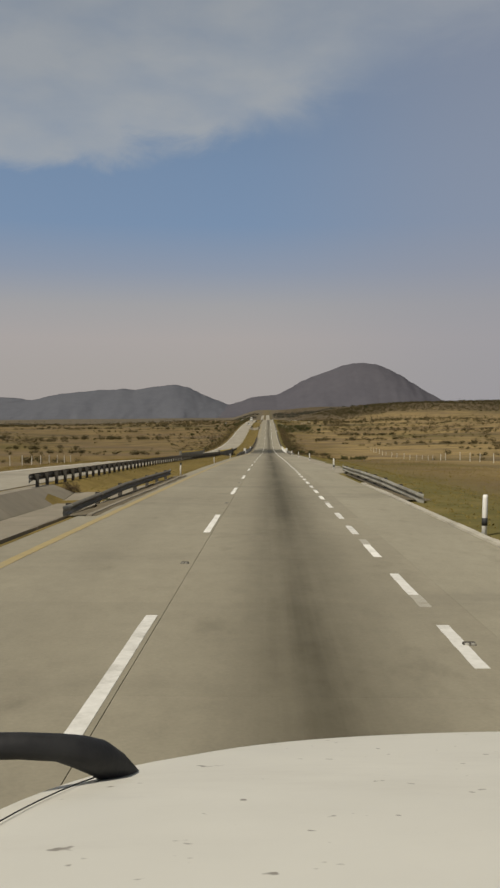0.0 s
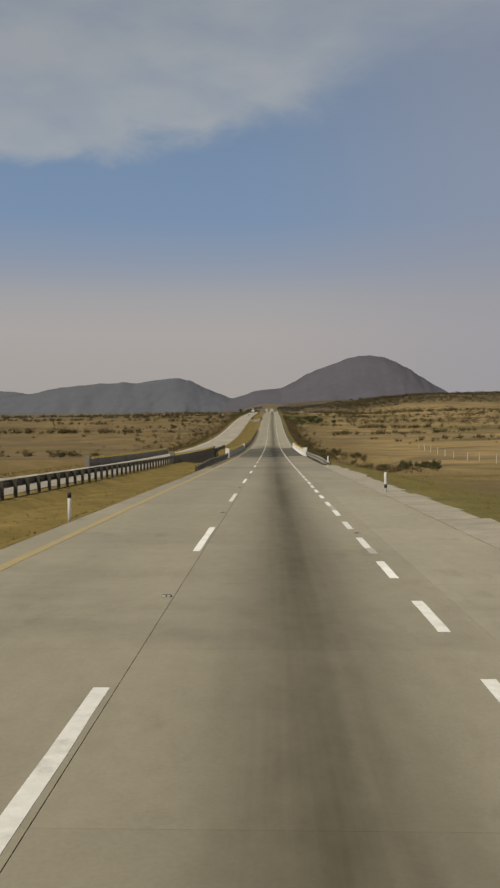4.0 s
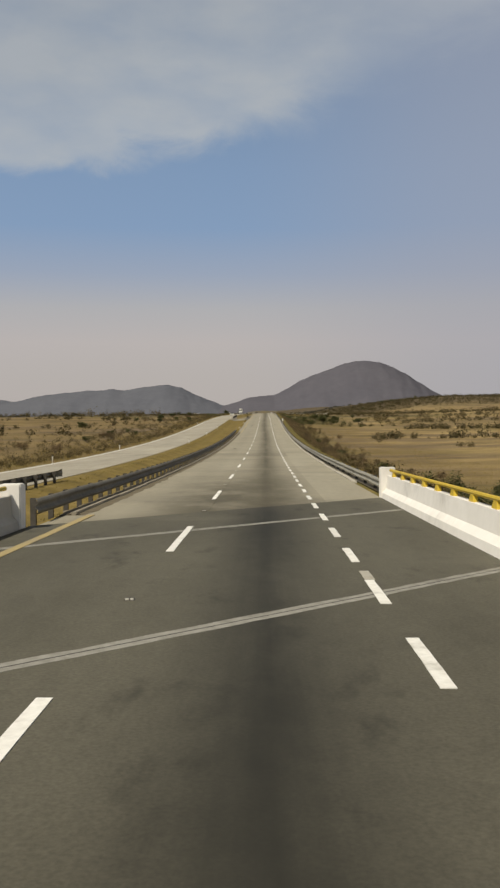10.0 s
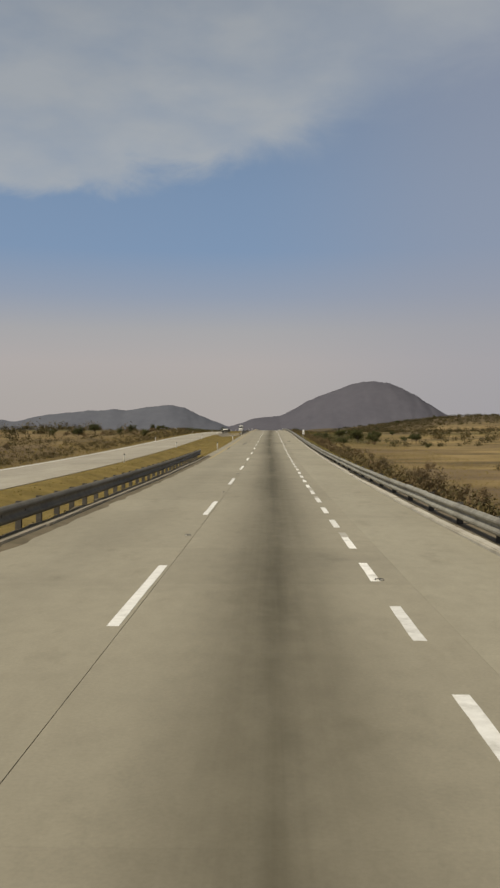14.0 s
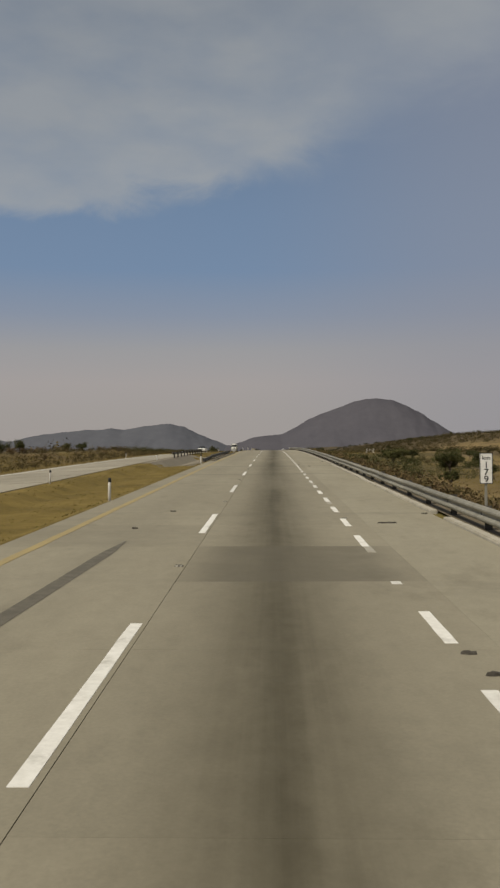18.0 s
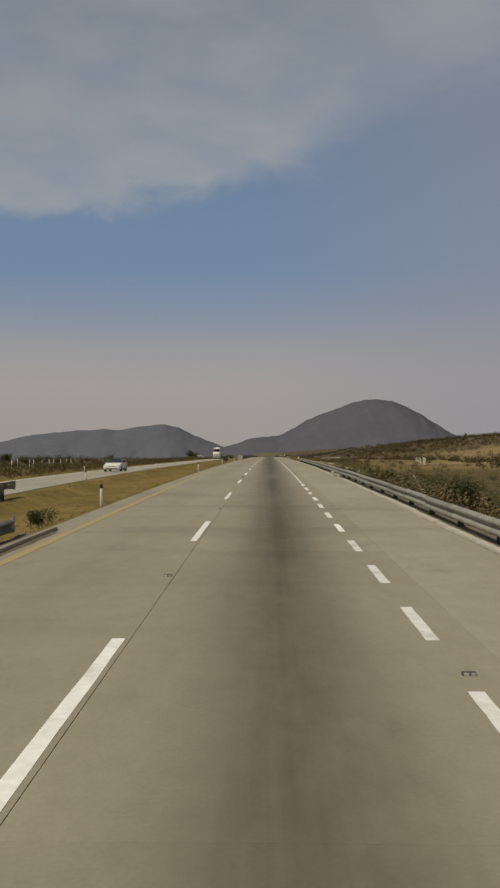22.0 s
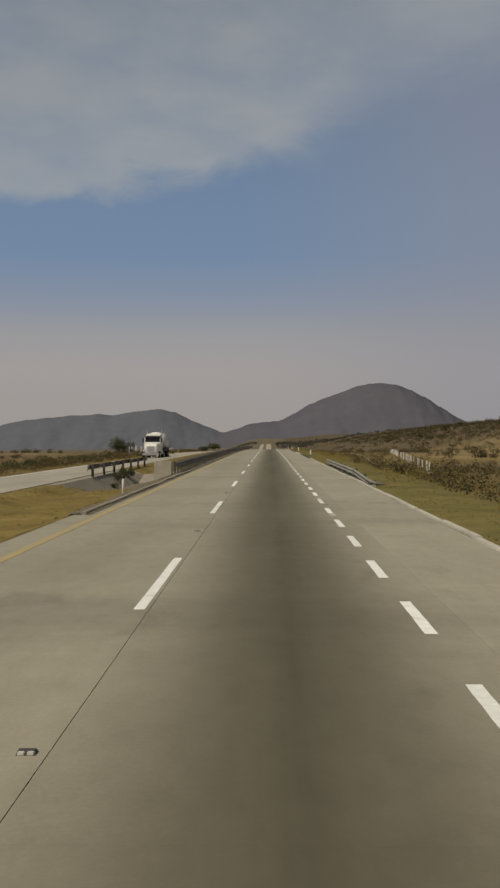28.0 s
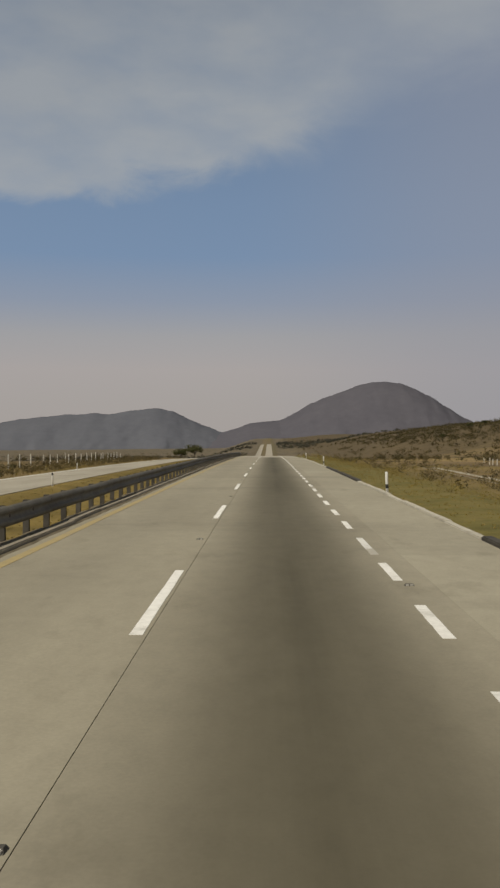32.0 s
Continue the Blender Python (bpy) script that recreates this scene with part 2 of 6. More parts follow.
def thing(name, m, label, category, group="", kind=""):
    ob = new(name)
    ob.matrix_basis = m
    return tagged(ob, label, category, group, kind)


def box(bm, x0, x1, y0, y1, z0, z1, bevel=0.0):
    r = bmesh.ops.create_cube(bm, size=1)["verts"]
    for v in r:
        v.co = Vector(((x0 + x1) / 2 + v.co.x * (x1 - x0), (y0 + y1) / 2 + v.co.y * (y1 - y0), (z0 + z1) / 2 + v.co.z * (z1 - z0)))
    if bevel:
        es = list({e for v in r for e in v.link_edges})
        bmesh.ops.bevel(bm, geom=es, offset=bevel, segments=2, affect="EDGES")


def boxed(x0, x1, y0, y1, z0, z1, bevel=0.0):
    bm = bmesh.new()
    box(bm, x0, x1, y0, y1, z0, z1, bevel)
    return bm


def rod(bm, p, q, r0, r1=None, seg=10, caps=True):
    p, q = Vector(p), Vector(q)
    d = q - p
    m = Matrix.Translation((p + q) / 2) @ d.to_track_quat("Z", "Y").to_matrix().to_4x4()
    bmesh.ops.create_cone(bm, cap_ends=caps, segments=seg, radius1=r0, radius2=r0 if r1 is None else r1, depth=d.length, matrix=m)


def sweep(profile, ys, place):
    """Verts and quads of an open profile [(x, z)] carried along ys; place(y) gives x, z of the origin there."""
    vs, fs, n = [], [], len(profile)
    for j, y in enumerate(ys):
        ox, oz = place(y)
        for px, pz in profile:
            vs.append((ox + px, y, oz + pz))
        if j:
            a = (j - 1) * n
            for i in range(n - 1):
                fs.append((a + i, a + i + 1, a + n + i + 1, a + n + i))
    return vs, fs


def closed_sweep(profile, ys, place):
    """As sweep, for a closed profile, with both ends capped."""
    vs, fs, n = [], [], len(profile)
    for j, y in enumerate(ys):
        ox, oz = place(y)
        for px, pz in profile:
            vs.append((ox + px, y, oz + pz))
        if j:
            a = (j - 1) * n
            for i in range(n):
                k = (i + 1) % n
                fs.append((a + n + i, a + n + k, a + k, a + i))
    fs.append(tuple(range(n)))
    fs.append(tuple(range(len(vs) - 1, len(vs) - n - 1, -1)))
    return vs, fs


# ---- materials ----
def mat(name, rough=0.8, metal=0.0, spec=0.3):
    m = bpy.data.materials.new(name)
    m.use_nodes = True
    b = m.node_tree.nodes["Principled BSDF"]
    b.inputs["Roughness"].default_value, b.inputs["Metallic"].default_value = rough, metal
    b.inputs["Specular IOR Level"].default_value = spec
    return m, m.node_tree, b


def tex_noise(nt, vec, scale, detail=4, rough=0.55, stretch=(1, 1, 1)):
    n = nt.nodes
    mp = n.new("ShaderNodeMapping")
    mp.inputs["Scale"].default_value = stretch
    t = n.new("ShaderNodeTexNoise")
    t.inputs["Scale"].default_value, t.inputs["Detail"].default_value, t.inputs["Roughness"].default_value = scale, detail, rough
    wire(nt, (vec, mp.inputs[0]), (mp.outputs[0], t.inputs["Vector"]))
    return t.outputs[0]


def ramp_of(nt, fac, *stops):
    r = nt.nodes.new("ShaderNodeValToRGB")
    e = r.color_ramp.elements
    e[0].position, e[0].color = stops[0][0], (*stops[0][1], 1)
    e[1].position, e[1].color = stops[-1][0], (*stops[-1][1], 1)
    for pos, col in stops[1:-1]:
        e.new(pos).color = (*col, 1)
    wire(nt, (fac, r.inputs[0]))
    return r.outputs[0]


def blend(nt, fac, a, b, mode="MIX"):
    m = nt.nodes.new("ShaderNodeMix")
    m.data_type, m.blend_type = "RGBA", mode
    for sock, v in ((m.inputs[0], fac), (m.inputs[6], a), (m.inputs[7], b)):
        if isinstance(v, (int, float)):
            sock.default_value = v
        elif isinstance(v, tuple):
            sock.default_value = (*v, 1)
        else:
            wire(nt, (v, sock))
    return m.outputs[2]


def calc(nt, op, a, b=0.0, c=0.0):
    m = nt.nodes.new("ShaderNodeMath")
    m.operation = op
    for sock, v in zip(m.inputs, (a, b, c)):
        if isinstance(v, (int, float)):
            sock.default_value = v
        else:
            wire(nt, (v, sock))
    return m.outputs[0]


def span(nt, v, a, b, lo=0.0, hi=1.0):
    m = nt.nodes.new("ShaderNodeMapRange")
    m.interpolation_type = "SMOOTHSTEP"
    for i, k in ((1, a), (2, b), (3, lo), (4, hi)):
        m.inputs[i].default_value = k
    wire(nt, (v, m.inputs[0]))
    return m.outputs[0]


def bump(nt, b, height, strength, distance):
    u = nt.nodes.new("ShaderNodeBump")
    u.inputs["Strength"].default_value, u.inputs["Distance"].default_value = strength, distance
    wire(nt, (height, u.inputs["Height"]), (u.outputs[0], b.inputs["Normal"]))


def place_of(nt):
    g = nt.nodes.new("ShaderNodeNewGeometry")
    s = nt.nodes.new("ShaderNodeSeparateXYZ")
    wire(nt, (g.outputs["Position"], s.inputs[0]))
    return g.outputs["Position"], s.outputs[0], s.outputs[1], s.outputs[2]


def chance(nt):
    return nt.nodes.new("ShaderNodeObjectInfo").outputs["Random"]


def road_surface(name, light, dark, oil, piece=0.06, grain=0.24, oil_tint=(0.08, 0.069, 0.042), blotch=0.22, carried=False):
    """Worn paving with the dark oil trail down the middle of the lane and fainter wheel tracks."""
    m, nt, b = mat(name, 0.85, 0, 0.25)
    pos, x, y, z = place_of(nt)
    big = tex_noise(nt, pos, 0.35, 5, 0.6, (1, 0.25, 1))
    fine = tex_noise(nt, pos, 26, 3, 0.6)
    col = ramp_of(nt, big, (0.3, dark), (0.7, light))
    col = blend(nt, grain, col, ramp_of(nt, fine, (0.3, (0.6, 0.6, 0.6)), (0.7, (1.3, 1.3, 1.3))), "MULTIPLY")
    tone = ramp_of(nt, chance(nt), (0.0, (1 - piece,) * 3), (1.0, (1 + piece * 0.6,) * 3))
    col = blend(nt, 1.0, col, tone, "MULTIPLY")
    # broad cross stains
    stain = tex_noise(nt, pos, 0.22, 6, 0.62, (0.35, 1.0, 1))
    col = blend(nt, span(nt, stain, 0.52, 0.72, 0, 0.45), col, (0.155, 0.14, 0.105))
    if carried:
        # oil and rubber carried off both ends of the bridge
        run = calc(nt, "ADD", calc(nt, "MULTIPLY", span(nt, y, 305, 338, 1, 0), span(nt, y, 268, 270)), calc(nt, "MULTIPLY", span(nt, y, 208, 236, 0, 0.65), span(nt, y, 264, 266, 1, 0)))
        side = span(nt, calc(nt, "ABSOLUTE", calc(nt, "SUBTRACT", x, 1.0)), 0.9, 3.9, 1, 0)
        uneven = span(nt, tex_noise(nt, pos, 0.45, 5, 0.6, (1, 0.5, 1)), 0.3, 0.62, 0.35, 1.0)
        col = blend(nt, calc(nt, "MULTIPLY", calc(nt, "MULTIPLY", run, side), calc(nt, "MULTIPLY", uneven, 0.92)), col, (0.08, 0.07, 0.045))
    # dirtier paving towards the bridge
    col = blend(nt, calc(nt, "MULTIPLY", calc(nt, "MULTIPLY", span(nt, y, 130, 195, 0, 0.4), span(nt, y, 240, 243, 1, 0)), span(nt, stain, 0.35, 0.6, 0.3, 1.0)), col, (0.15, 0.132, 0.095))
    # smaller oil blotches
    spot = tex_noise(nt, pos, 1.1, 5, 0.62, (1, 0.45, 1))
    col = blend(nt, span(nt, spot, 0.56, 0.74, 0, blotch), col, oil_tint)
    # oil trail
    sway = tex_noise(nt, pos, 0.05, 2, 0.5, (0.1, 1, 1))
    veer = calc(nt, "SUBTRACT", span(nt, y, 455, 490, 0, 0.25), span(nt, y, 570, 620, 0, 0.25))
    off = calc(nt, "ABSOLUTE", calc(nt, "SUBTRACT", calc(nt, "ADD", calc(nt, "MULTIPLY_ADD", sway, -0.16, x), veer), 1.84))
    trail = span(nt, off, -0.1, 1.25, 1.0, 0.0)
    lines = tex_noise(nt, pos, 1.0, 5, 0.65, (7, 0.09, 1))
    trail = calc(nt, "MULTIPLY", trail, span(nt, lines, 0.3, 0.68, 0.88, 1.06))
    trail = calc(nt, "MULTIPLY", trail, span(nt, tex_noise(nt, pos, 2.1, 5, 0.7, (1, 0.6, 1)), 0.3, 0.66, 0.86, 1.06))
    wear = tex_noise(nt, pos, 0.5, 4, 0.5, (1.2, 0.14, 1))
    trail = calc(nt, "MULTIPLY", trail, span(nt, wear, 0.25, 0.65, 0.55, 1.0))
    col = blend(nt, calc(nt, "MULTIPLY", trail, oil), col, oil_tint)
    # the whole slow lane is darker than the rest
    col = blend(nt, calc(nt, "MULTIPLY", span(nt, off, 0.5, 2.1, 1.0, 0.0), calc(nt, "MULTIPLY", span(nt, y, 600, 790, 0.26, 0.8), oil)), col, oil_tint)
    # dark drip line down the middle of the trail
    col = blend(nt, calc(nt, "MULTIPLY", span(nt, off, 0.02, 0.3, 1.0, 0.0), calc(nt, "MULTIPLY", span(nt, wear, 0.3, 0.7, 0.05, 0.4), oil)), col, tuple(v * 0.72 for v in oil_tint))
    # scuffs and small stains all over
    scuff = tex_noise(nt, pos, 3.4, 6, 0.7, (1, 0.5, 1))
    col = blend(nt, 0.55, col, ramp_of(nt, scuff, (0.28, (0.84, 0.84, 0.84)), (0.5, (1, 1, 1)), (0.72, (1.13, 1.13, 1.13))), "MULTIPLY")
    # faint trail in the fast lane
    off2 = calc(nt, "ABSOLUTE", calc(nt, "ADD", x, 1.7))
    col = blend(nt, calc(nt, "MULTIPLY", span(nt, off2, 0.1, 0.9, 0.16, 0.0), wear), col, (0.08, 0.075, 0.06))
    wire(nt, (col, b.inputs["Base Color"]))
    bump(nt, b, fine, 0.035, 0.004)
    return m


SLAB_LIGHT, SLAB_DARK = (0.306, 0.276, 0.2), (0.26, 0.233, 0.167)
M_SLAB = road_surface("worn_concrete_paving", SLAB_LIGHT, SLAB_DARK, 0.88, 0.05, 0.17, carried=True)
M_SHOULDER = road_surface("pale_shoulder_paving", (0.33, 0.3, 0.219), (0.282, 0.254, 0.183), 0.7, 0.05, 0.17)
M_ASPHALT = road_surface("dark_bridge_asphalt", (0.114, 0.105, 0.075), (0.07, 0.064, 0.045), 0.97, 0.02, 0.5, (0.022, 0.021, 0.015), 0.6)
M_OPP = road_surface("pale_concrete_paving", (0.37, 0.335, 0.26), (0.30, 0.27, 0.205), 0.0, 0.08)


def plain(name, a, b_, scale, rough, metal=0.0, bumped=0.2, detail=5, stretch=(1, 1, 1), spec=0.3, vary=0.0, dirt=None):
    m, nt, b = mat(name, rough, metal, spec)
    pos = place_of(nt)[0]
    f = tex_noise(nt, pos, scale, detail, 0.6, stretch)
    col = ramp_of(nt, f, (0.3, a), (0.7, b_))
    if dirt:
        d = tex_noise(nt, pos, scale * 0.23, 6, 0.65)
        col = blend(nt, span(nt, d, 0.5, 0.75, 0, 0.7), col, dirt)
    if vary:
        col = blend(nt, 1.0, col, ramp_of(nt, chance(nt), (0, (1 - vary,) * 3), (1, (1 + vary,) * 3)), "MULTIPLY")
    wire(nt, (col, b.inputs["Base Color"]))
    if bumped:
        bump(nt, b, tex_noise(nt, pos, scale * 5, 3), bumped, 0.01)
    return m


M_WHITE_LINE = plain("worn_white_road_paint", (0.66, 0.64, 0.57), (0.8, 0.78, 0.71), 9, 0.7, vary=0.12, dirt=(0.36, 0.34, 0.28))
M_YELLOW_LINE = plain("worn_yellow_road_paint", (0.325, 0.258, 0.13), (0.385, 0.298, 0.126), 3, 0.75, dirt=(0.29, 0.25, 0.165))
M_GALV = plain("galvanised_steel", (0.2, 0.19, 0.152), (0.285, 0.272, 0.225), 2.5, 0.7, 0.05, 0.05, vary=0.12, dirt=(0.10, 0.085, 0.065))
# darker copy of the steel, shade put into the colour besides the dirt
M_STEEL_SHADED = plain("shaded_weathered_steel", (0.115, 0.105, 0.08), (0.175, 0.16, 0.125), 2.5, 0.75, 0.0, 0.05, vary=0.12, dirt=(0.085, 0.07, 0.05))
M_POST = plain("weathered_steel_post", (0.05, 0.045, 0.036), (0.092, 0.083, 0.067), 4, 0.75, 0.1, 0.1)
M_CONC = plain("rough_grey_concrete", (0.205, 0.18, 0.132), (0.275, 0.24, 0.178), 0.6, 0.9, 0, 0.4, dirt=(0.22, 0.19, 0.135))
M_KERB = plain("pale_kerb_concrete", (0.37, 0.34, 0.268), (0.5, 0.465, 0.378), 2.0, 0.88, 0, 0.35, dirt=(0.25, 0.216, 0.162))
M_APRON = plain("cracked_gutter_concrete", (0.265, 0.235, 0.172), (0.36, 0.325, 0.25), 1.2, 0.9, 0, 0.5, dirt=(0.17, 0.145, 0.1))
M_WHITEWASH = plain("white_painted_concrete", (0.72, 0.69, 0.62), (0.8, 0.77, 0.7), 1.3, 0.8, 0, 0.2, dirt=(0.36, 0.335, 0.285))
# weathered paint, darkened further to put shade into the colour
M_WALL_SHADED = plain("shaded_weathered_concrete", (0.38, 0.355, 0.295), (0.47, 0.44, 0.375), 1.1, 0.85, 0, 0.25, dirt=(0.25, 0.225, 0.175))
M_OLDWALL = plain("stained_old_concrete", (0.15, 0.137, 0.108), (0.235, 0.215, 0.172), 0.9, 0.9, 0, 0.3, dirt=(0.08, 0.072, 0.052))
M_FADED = plain("faded_road_paint", (0.34, 0.315, 0.25), (0.42, 0.395, 0.33), 12, 0.8, dirt=(0.26, 0.235, 0.175))
M_YELLOW_STEEL = plain("yellow_painted_steel", (0.46, 0.32, 0.02), (0.54, 0.38, 0.035), 3, 0.55, 0, 0.05, dirt=(0.3, 0.22, 0.05))
M_STUD = plain("dirty_stud_plastic", (0.34, 0.325, 0.27), (0.5, 0.48, 0.42), 30, 0.6, vary=0.3)
M_POST_WHITE = plain("white_post_plastic", (0.72, 0.7, 0.64), (0.84, 0.82, 0.76), 6, 0.55, dirt=(0.6, 0.56, 0.47))
M_BLACK = plain("black_band", (0.015, 0.015, 0.015), (0.04, 0.04, 0.038), 8, 0.6)
M_JOINT = plain("pale_joint_mortar", (0.2, 0.19, 0.155), (0.31, 0.295, 0.25), 6, 0.85, dirt=(0.12, 0.11, 0.085))
M_SEAL = plain("black_joint_seal", (0.012, 0.012, 0.011), (0.03, 0.028, 0.026), 6, 0.8)
M_TAR = plain("dark_tyre_rubber_mark", (0.10, 0.09, 0.068), (0.16, 0.145, 0.11), 5, 0.85)
M_SCRAP = plain("scuffed_tyre_rubber", (0.05, 0.044, 0.035), (0.1, 0.09, 0.072), 14, 0.8)
M_DARKKERB = plain("tar_blackened_kerb", (0.035, 0.031, 0.025), (0.075, 0.067, 0.052), 3, 0.85, 0, 0.3)
M_WOODPOST = plain("whitewashed_fence_post", (0.5, 0.48, 0.42), (0.66, 0.63, 0.55), 5, 0.85, dirt=(0.35, 0.3, 0.23), vary=0.15)
M_WIRE = plain("rusty_wire", (0.11, 0.085, 0.065), (0.17, 0.14, 0.11), 8, 0.6, 0.6, 0)


def ground_material():
    m, nt, b = mat("dry_grassland", 0.95, 0, 0.1)
    pos, x, y, z = place_of(nt)
    field = tex_noise(nt, pos, 0.011, 5, 0.55, (0.6, 1.0, 1))
    mid = tex_noise(nt, pos, 0.09, 6, 0.62)
    fine = tex_noise(nt, pos, 2.2, 5, 0.65)
    straw = ramp_of(nt, mid, (0.25, (0.095, 0.068, 0.031)), (0.5, (0.168, 0.12, 0.051)), (0.72, (0.245, 0.176, 0.076)))
    ripe = ramp_of(nt, mid, (0.25, (0.15, 0.108, 0.046)), (0.5, (0.26, 0.187, 0.078)), (0.72, (0.34, 0.247, 0.108)))
    straw = blend(nt, span(nt, x, 10, 45), straw, ripe)
    green = ramp_of(nt, mid, (0.25, (0.08, 0.066, 0.022)), (0.75, (0.16, 0.124, 0.042)))
    col = blend(nt, span(nt, field, 0.5, 0.66), straw, green)
    brown = ramp_of(nt, mid, (0.2, (0.10, 0.07, 0.04)), (0.8, (0.19, 0.14, 0.08)))
    patch = tex_noise(nt, pos, 0.03, 6, 0.65, (0.5, 1.5, 1))
    col = blend(nt, span(nt, patch, 0.5, 0.62, 0, 0.85), col, brown)
    brush = tex_noise(nt, pos, 0.02, 7, 0.68, (0.4, 1.7, 1))
    col = blend(nt, span(nt, brush, 0.52, 0.64, 0, 0.8), col, ramp_of(nt, fine, (0.3, (0.06, 0.046, 0.024)), (0.7, (0.115, 0.086, 0.045))))
    # haze of distance put into the colour, greyer with growing y
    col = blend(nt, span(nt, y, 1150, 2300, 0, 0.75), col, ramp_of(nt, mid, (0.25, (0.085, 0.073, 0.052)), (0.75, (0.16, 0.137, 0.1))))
    # leaf litter and bare soil under the wood on the rise
    litter = calc(nt, "MULTIPLY", span(nt, y, 1230, 1480), span(nt, x, 18, 90))
    col = blend(nt, calc(nt, "MULTIPLY", litter, 0.85), col, ramp_of(nt, mid, (0.25, (0.06, 0.047, 0.027)), (0.75, (0.13, 0.096, 0.05))))
    # dark leaf litter under the thicket below the embankment
    under = calc(nt, "MULTIPLY", calc(nt, "MULTIPLY", span(nt, y, 580, 610), span(nt, y, 690, 720, 1, 0)), calc(nt, "MULTIPLY", span(nt, x, 7, 9), span(nt, x, 24, 36, 1, 0)))
    # greener strip beside the carriageways and in the median
    verge = calc(nt, "MULTIPLY", span(nt, x, -25, -11, 0, 1), span(nt, x, 9, 20, 1, 0))
    tuft = tex_noise(nt, pos, 0.35, 6, 0.65)
    gold = ramp_of(nt, tuft, (0.28, (0.108, 0.081, 0.024)), (0.5, (0.178, 0.13, 0.037)), (0.72, (0.25, 0.181, 0.057)))
    lush = ramp_of(nt, tuft, (0.28, (0.09, 0.084, 0.025)), (0.5, (0.14, 0.12, 0.036)), (0.72, (0.2, 0.157, 0.055)))
    vg = blend(nt, span(nt, x, 5, 7), gold, lush)
    col = blend(nt, calc(nt, "MULTIPLY", verge, span(nt, y, 1100, 1900, 0.9, 0.3)), col, vg)
    col = blend(nt, calc(nt, "MULTIPLY", under, span(nt, tuft, 0.3, 0.6, 0.5, 0.95)), col, ramp_of(nt, mid, (0.25, (0.06, 0.052, 0.022)), (0.75, (0.115, 0.092, 0.038))))
    col = blend(nt, 0.38, col, ramp_of(nt, fine, (0.25, (0.5, 0.5, 0.5)), (0.75, (1.4, 1.4, 1.4))), "MULTIPLY")
    wire(nt, (col, b.inputs["Base Color"]))
    bump(nt, b, fine, 0.45, 0.1)
    return m


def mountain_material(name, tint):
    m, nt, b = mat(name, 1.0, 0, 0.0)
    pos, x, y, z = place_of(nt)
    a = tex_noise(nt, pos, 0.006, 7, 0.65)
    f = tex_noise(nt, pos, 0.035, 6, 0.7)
    # grey-blue haze of distance is mixed into these base colours
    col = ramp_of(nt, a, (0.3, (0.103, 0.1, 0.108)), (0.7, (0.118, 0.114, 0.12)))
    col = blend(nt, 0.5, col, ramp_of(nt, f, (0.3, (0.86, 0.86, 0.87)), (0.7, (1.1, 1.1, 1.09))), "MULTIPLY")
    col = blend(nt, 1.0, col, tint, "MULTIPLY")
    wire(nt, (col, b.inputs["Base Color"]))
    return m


M_GROUND = ground_material()
# the tints carry haze too, bluer for the farther ridges
M_MOUNT = mountain_material("hazed_scrub_slope", (0.87, 0.865, 0.915))
M_MOUNT_FAR = mountain_material("far_hazed_slope", (0.98, 1.045, 1.1))


def leafage(name, a, b_, c):
    m, nt, b = mat(name, 0.85, 0, 0.15)
    g = nt.nodes.new("ShaderNodeNewGeometry")
    col = ramp_of(nt, g.outputs["Random Per Island"], (0.0, a), (0.5, b_), (1.0, c))
    col = blend(nt, 1.0, col, ramp_of(nt, chance(nt), (0, (0.75, 0.78, 0.75)), (1, (1.2, 1.15, 1.05))), "MULTIPLY")
    wire(nt, (col, b.inputs["Base Color"]))
    return m


M_LEAF = leafage("dull_green_leaves", (0.035, 0.042, 0.016), (0.062, 0.066, 0.024), (0.10, 0.092, 0.036))
M_LEAF_DRY = leafage("dry_brown_leaves", (0.08, 0.058, 0.033), (0.128, 0.09, 0.049), (0.18, 0.132, 0.07))
M_GRASS = leafage("dry_grass_blades", (0.15, 0.122, 0.036), (0.2, 0.155, 0.046), (0.255, 0.192, 0.066))
M_LEAF_MIX = leafage("olive_brown_scrub", (0.045, 0.04, 0.018), (0.085, 0.068, 0.03), (0.14, 0.105, 0.05))
# leaf colours greyed to stand in for haze over the far woods
M_LEAF_FAR = leafage("haze_greyed_far_wood", (0.06, 0.055, 0.04), (0.08, 0.073, 0.053), (0.105, 0.093, 0.066))
M_SOIL = plain("brown_roadside_soil", (0.105, 0.085, 0.05), (0.17, 0.138, 0.085), 1.4, 0.95, 0, 0.5)
M_BARK = plain("grey_brown_bark", (0.07, 0.055, 0.04), (0.14, 0.11, 0.08), 12, 0.9)

